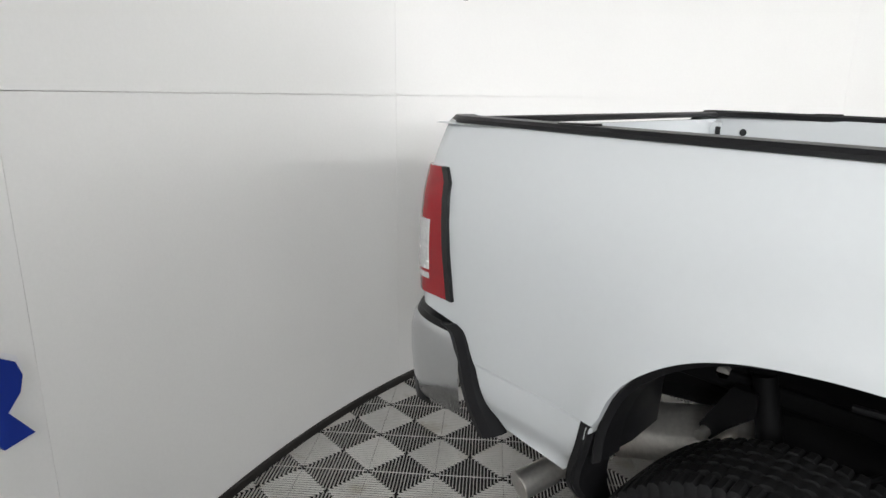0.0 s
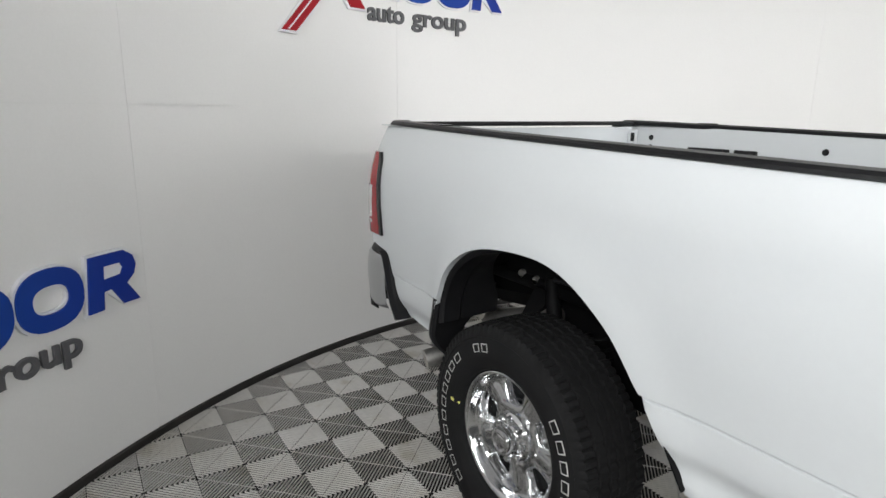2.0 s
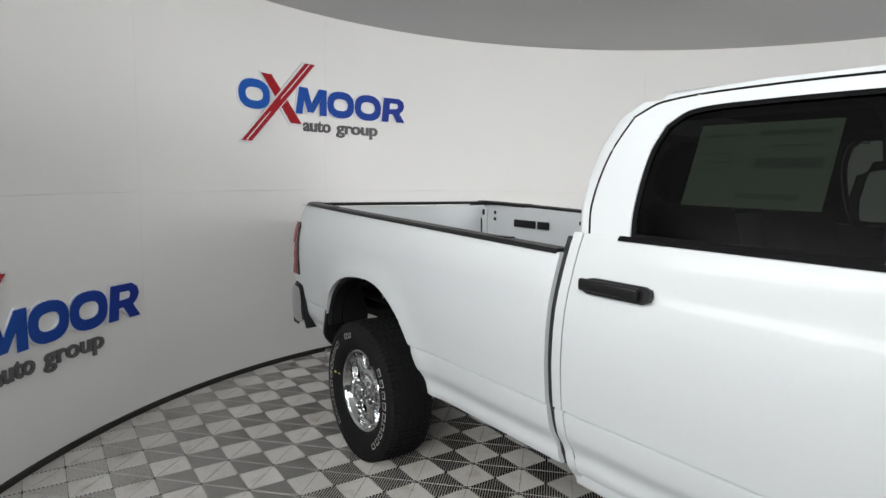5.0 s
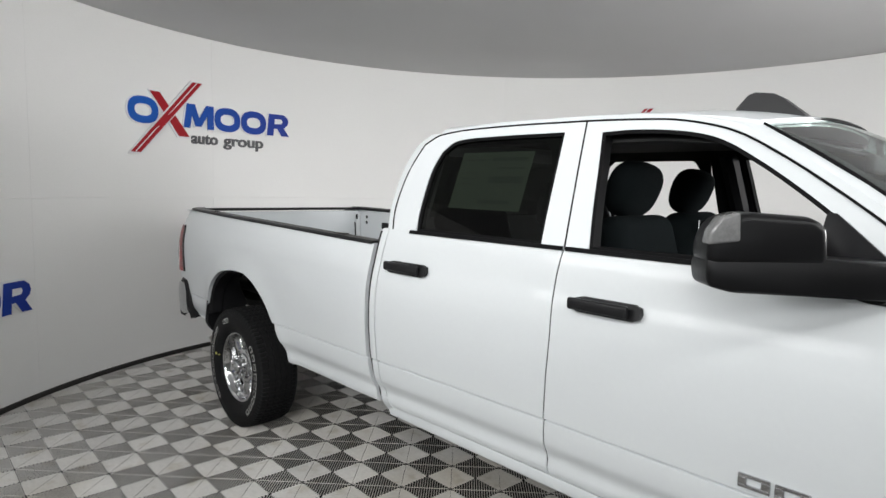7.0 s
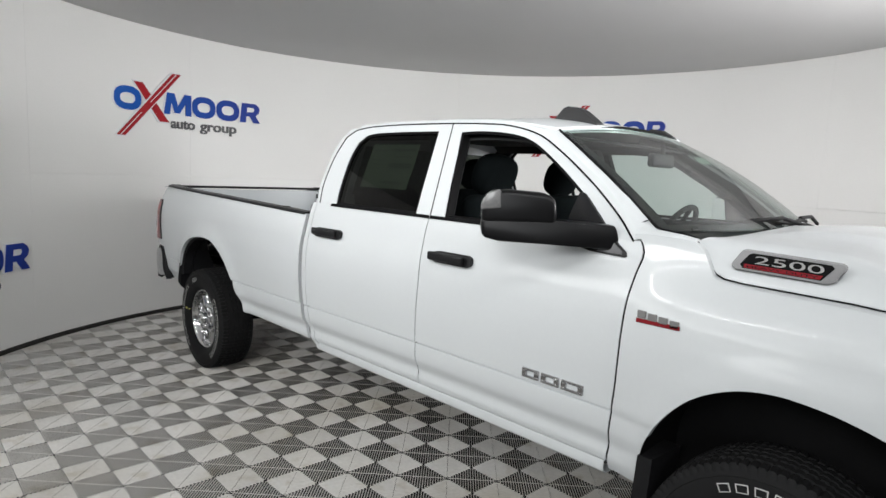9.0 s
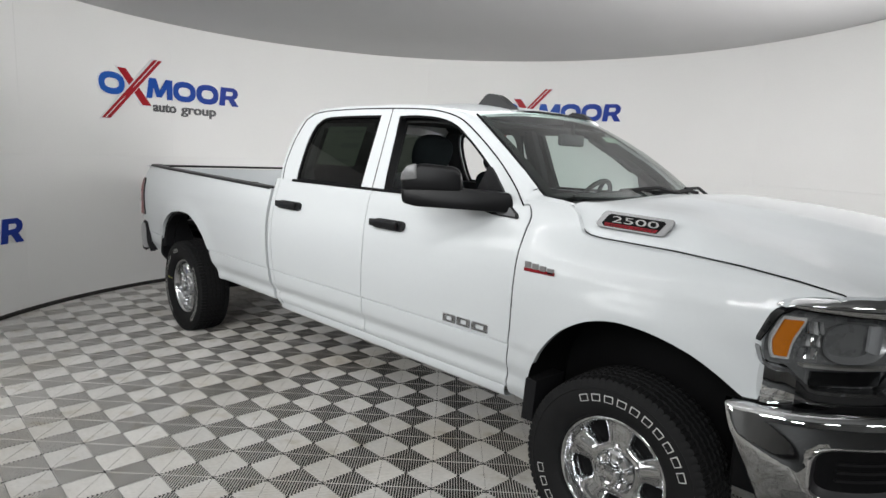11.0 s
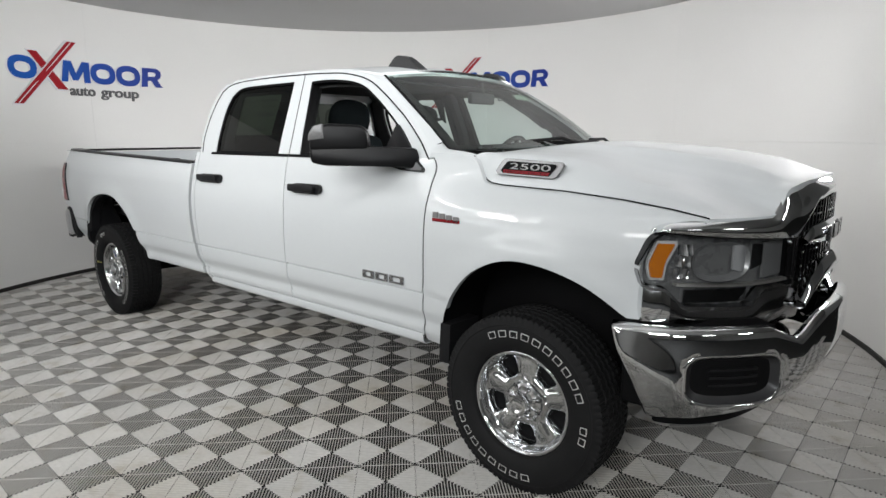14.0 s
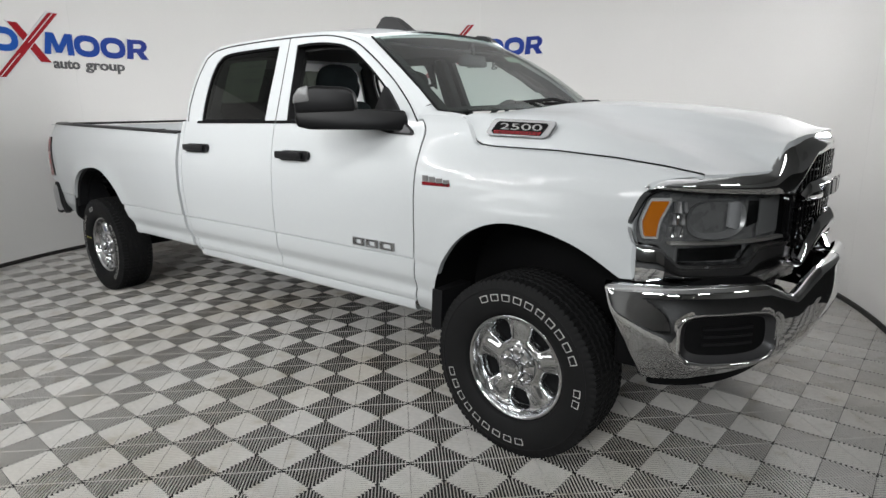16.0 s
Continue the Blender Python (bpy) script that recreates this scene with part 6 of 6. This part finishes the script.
    part("driveshaft", tube(bmesh.new(), [(0.1, 0.0, 0.45), (2.6, 0.0, 0.58)], 0.05, 14), UNDER, truck)
    part("radiator_support", rbox(bmesh.new(), (5.02, 0, 0.95), (0.10, 1.1, 0.75), 0.02), UNDER, truck)


def build_cabin():
    def seat(x, y, back=True):
        s = new("seat")
        s.parent = truck
        part("cushion", rbox(bmesh.new(), (x, y, 1.02), (0.52, 0.52, 0.16), 0.06, seg=4), CLOTH, s)
        m = Matrix.Rotation(radians(-16), 3, "Y")
        part("backrest", rbox(bmesh.new(), (x - 0.30, y, 1.30), (0.15, 0.50, 0.62), 0.072, m, 6), CLOTH, s)
        # padded headrest, fuller at its upper front
        m = Matrix.Rotation(radians(14), 3, "Y")
        rows = []
        for i in range(17):
            lat = math.pi * (i / 16 - 0.5)
            cl, sl = max(math.cos(lat), 0.02) ** 0.75, math.copysign(abs(math.sin(lat)) ** 0.75, math.sin(lat))
            row = []
            for j in range(28):
                lon = 2 * math.pi * j / 28
                c, d = math.copysign(abs(math.cos(lon)) ** 0.8, math.cos(lon)), math.copysign(abs(math.sin(lon)) ** 0.6, math.sin(lon))
                p = m @ Vector((0.078 * cl * c * (1.0 + 0.25 * sl * (c > 0)), 0.148 * cl * d, 0.122 * sl))
                row.append((x - 0.385 + p.x, y + p.y, 1.708 + p.z))
            rows.append(row)
        bm = bmesh.new()
        vs = grid(bm, rows, close_v=True)
        bm.faces.new(vs[0])
        bm.faces.new(vs[-1])
        part("headrest", bm, CLOTH, s, sharp=70)
        for o in (-0.06, 0.06):
            part("headrest_post", tube(bmesh.new(), [(x - 0.365, y + o, 1.58), (x - 0.385, y + o, 1.66)], 0.007, 8), TRIM_DARK, s)
    seat(3.02, -0.42)
    seat(2.90, 0.42)
    for y in (-0.45, 0.45):
        seat(2.10, y)
    part("console", rbox(bmesh.new(), (3.05, 0, 1.03), (0.60, 0.26, 0.26), 0.05), TRIM_DARK, truck)
    bm = bmesh.new()
    rows = [[(x, y, z) for y in fill([-0.82, 0.82], 0.2)] for x, z in ((3.40, 1.12), (3.42, 1.36), (3.46, 1.43), (3.56, 1.47), (3.82, 1.495), (3.90, 1.48))]
    slab(bm, rows, (0.02, 0, -0.03))
    part("dashboard", bm, TRIM_DARK, truck, "dark moulded dashboard")
    part("instrument_hood", rbox(bmesh.new(), (3.50, 0.42, 1.46), (0.22, 0.40, 0.10), 0.045), TRIM_DARK, truck)
    wheel = new("steering_wheel")
    wheel.parent = truck
    c, m = Vector((3.32, 0.42, 1.42)), Matrix.Rotation(radians(-62), 3, "Y")
    ring = [c + m @ Vector((0.185 * math.cos(2 * math.pi * k / 40), 0.185 * math.sin(2 * math.pi * k / 40), 0)) for k in range(41)]
    part("wheel_ring", tube(bmesh.new(), ring, 0.016, 10, caps=False), TRIM_DARK, wheel)
    part("wheel_hub", rbox(bmesh.new(), c, (0.16, 0.16, 0.05), 0.02, m), TRIM_DARK, wheel)
    for a in (0, math.pi, -math.pi / 2):
        part("wheel_spoke", tube(bmesh.new(), [c, c + m @ Vector((0.18 * math.cos(a), 0.18 * math.sin(a), 0))], 0.014, 8), TRIM_DARK, wheel)
    part("rear_view_mirror", rbox(bmesh.new(), (3.40, 0.0, 1.825), (0.035, 0.25, 0.07), 0.015), TRIM_DARK, truck)
    part("mirror_stem", tube(bmesh.new(), [(3.41, 0, 1.85), (3.40, 0, 1.925)], 0.012, 8), TRIM_DARK, truck)
    for sy in (-1, 1):
        for x0, x1 in ((1.68, 2.58), (2.68, 3.62)):
            rows = [[(x, sy * 0.855, z) for z in (0.68, 1.1, 1.44)] + [(x, sy * 0.870, 1.478)] for x in (x0, x1)]
            part("door_card", slab(bmesh.new(), rows, (0, -sy * 0.05, 0)), TRIM_DARK, truck)
    # price sheet inside the rear window
    def sheet(name, x0, x1, z0, z1, mat, parent, o):
        rows = [[(x, -(gh(z) - 0.035 + o), z) for z in (z0, (z0 + z1) / 2, z1)] for x in (x0, (x0 + x1) / 2, x1)]
        return part(name, slab(bmesh.new(), rows, (0, 0.0008, 0)), mat, parent)
    sh = sheet("price_sheet", 1.930, 2.345, 1.605, 1.860, PAPER, truck, 0)
    for x0, x1, z0, z1 in ((2.12, 2.32, 1.820, 1.835), (2.13, 2.32, 1.722, 1.752), (2.10, 2.28, 1.632, 1.648), (1.95, 2.08, 1.82, 1.828), (1.95, 2.05, 1.765, 1.769), (1.95, 2.07, 1.740, 1.744), (1.95, 2.04, 1.715, 1.719), (2.16, 2.31, 1.785, 1.791)):
        sheet("print_bar", x0, x1, z0, z1, INK, sh, 0.0012)
    # small sticker on the windscreen
    part("windscreen_sticker", rbox(bmesh.new(), (3.46, 0.36, 1.845), (0.05, 0.16, 0.004), 0.001, Matrix.Rotation(radians(38), 3, "Y"), 1), PAPER, truck)


for side in (-1, 1):
    build_bed(side)
    build_doors(side)
    build_badges(side)
build_tailgate()
build_rear_bumper()
build_roof()
build_hood()
build_nose()
build_underbody()
build_cabin()
wheel = build_wheel()
WHEELS = [(AXLE_R, -0.842, 0), (AXLE_F, -0.842, 0), (AXLE_R, 0.842, 180), (AXLE_F, 0.842, 180)]
wheel.matrix_basis = pose(WHEELS[0][0], WHEELS[0][1], HUB_Z, 0, -115, 0)
for x, y, turn in WHEELS[1:]:
    copy_thing(wheel, pose(x, y, HUB_Z, 0, 0, turn))

# yellow chalk marks on the rear tyre
for r, deg, w in ((0.283, 171, 0.012), (0.258, 172, 0.008)):
    a = radians(deg)
    bm = rbox(bmesh.new(), (r * math.cos(a), -0.842 - (0.1375 if r > 0.27 else 0.1235), HUB_Z + r * math.sin(a)), (w * 1.5, 0.006, w), 0.002, Matrix.Rotation(-a, 3, "Y"), 1)
    part("chalk_mark", bm, YELLOW, truck, "yellow chalk mark")


# ---- floor of ribbed open tiles ----
CELL, FX, FY, FTURN = 0.2, 3.828, -1.11, -1.3


def tile_mesh(name, origins=None):
    """A tile of two by two ribbed cells; or many, joined."""
    verts, faces = [], []
    n, wid, hgt = 20, 0.0020, 0.036
    diag = CELL * math.sqrt(2)

    def bar(cx, cy, ang, length, half, z1=0.0, z0=-hgt):
        c, s = math.cos(ang), math.sin(ang)
        k = len(verts)
        for dz, t in ((z0, 0.0), (z1, 0.0006)):
            for a, b in ((-1, -1), (1, -1), (1, 1), (-1, 1)):
                u, v = a * (length / 2), b * (half - t)
                verts.append((cx + u * c - v * s, cy + u * s + v * c, dz))
        faces.extend([(k + 4, k + 5, k + 6, k + 7), (k, k + 1, k + 5, k + 4), (k + 1, k + 2, k + 6, k + 5), (k + 2, k + 3, k + 7, k + 6), (k + 3, k, k + 4, k + 7)])
    for ox, oy in origins or [(0, 0)]:
        for i in (0, 1):
            for j in (0, 1):
                cx, cy = ox + (i + 0.5) * CELL, oy + (j + 0.5) * CELL
                ang = radians(-45 if (i + j) % 2 == 0 else 45)
                for k in range(n):
                    d = (k + 0.5) / n * diag - diag / 2
                    length = diag - 2 * abs(d) - 0.006
                    # each rib is broken by the stiffening bar across the cell
                    half = length / 2 - 0.0016
                    if half > 0.004:
                        for side in (-1, 1):
                            u = side * (0.0016 + half / 2)
                            bar(cx - d * math.sin(ang) + u * math.cos(ang), cy + d * math.cos(ang) + u * math.sin(ang), ang, half, wid, 0.0, -0.007)
                bar(cx, cy, ang + math.pi / 2, diag - 0.012, 0.0010, -0.0004, -0.004)
    me = bpy.data.meshes.new(name)
    me.from_pydata(verts, [], faces)
    me.materials.append(TILE)
    return me


def build_floor():
    floor = empty("floor", "light grey ribbed interlocking floor tiles in a checker pattern", "floor", kind="structure")
    turn = Matrix.Translation((FX, FY, 0)) @ Matrix.Rotation(radians(FTURN), 4, "Z")
    floor.matrix_world = turn
    mesh = tile_mesh("tile")
    near, far = [], []
    for i in range(-30, 24):
        for j in range(-24, 24):
            ox, oy = i * 2 * CELL, j * 2 * CELL
            p = turn @ Vector((ox + CELL, oy + CELL, 0))
            d = math.hypot(p.x - CX, p.y - CY)
            a = math.degrees(math.atan2(p.y - CY, p.x - CX))
            inside = d < RAD + 0.25
            outside = -115 < a < 20 and d < 5.7
            if inside or outside:
                (near if p.y < 0.1 and p.y > -3.7 and -1.9 < p.x < 6.6 else far).append((ox, oy))
    near = near[:300]
    for ox, oy in near:
        ob = new("tile", mesh)
        ob.parent = floor
        ob.location = (ox, oy, 0)
    rest = new("tile_field", tile_mesh("tile_field", far))
    rest.parent = floor
    rest["kind"] = "stuff"


build_floor()
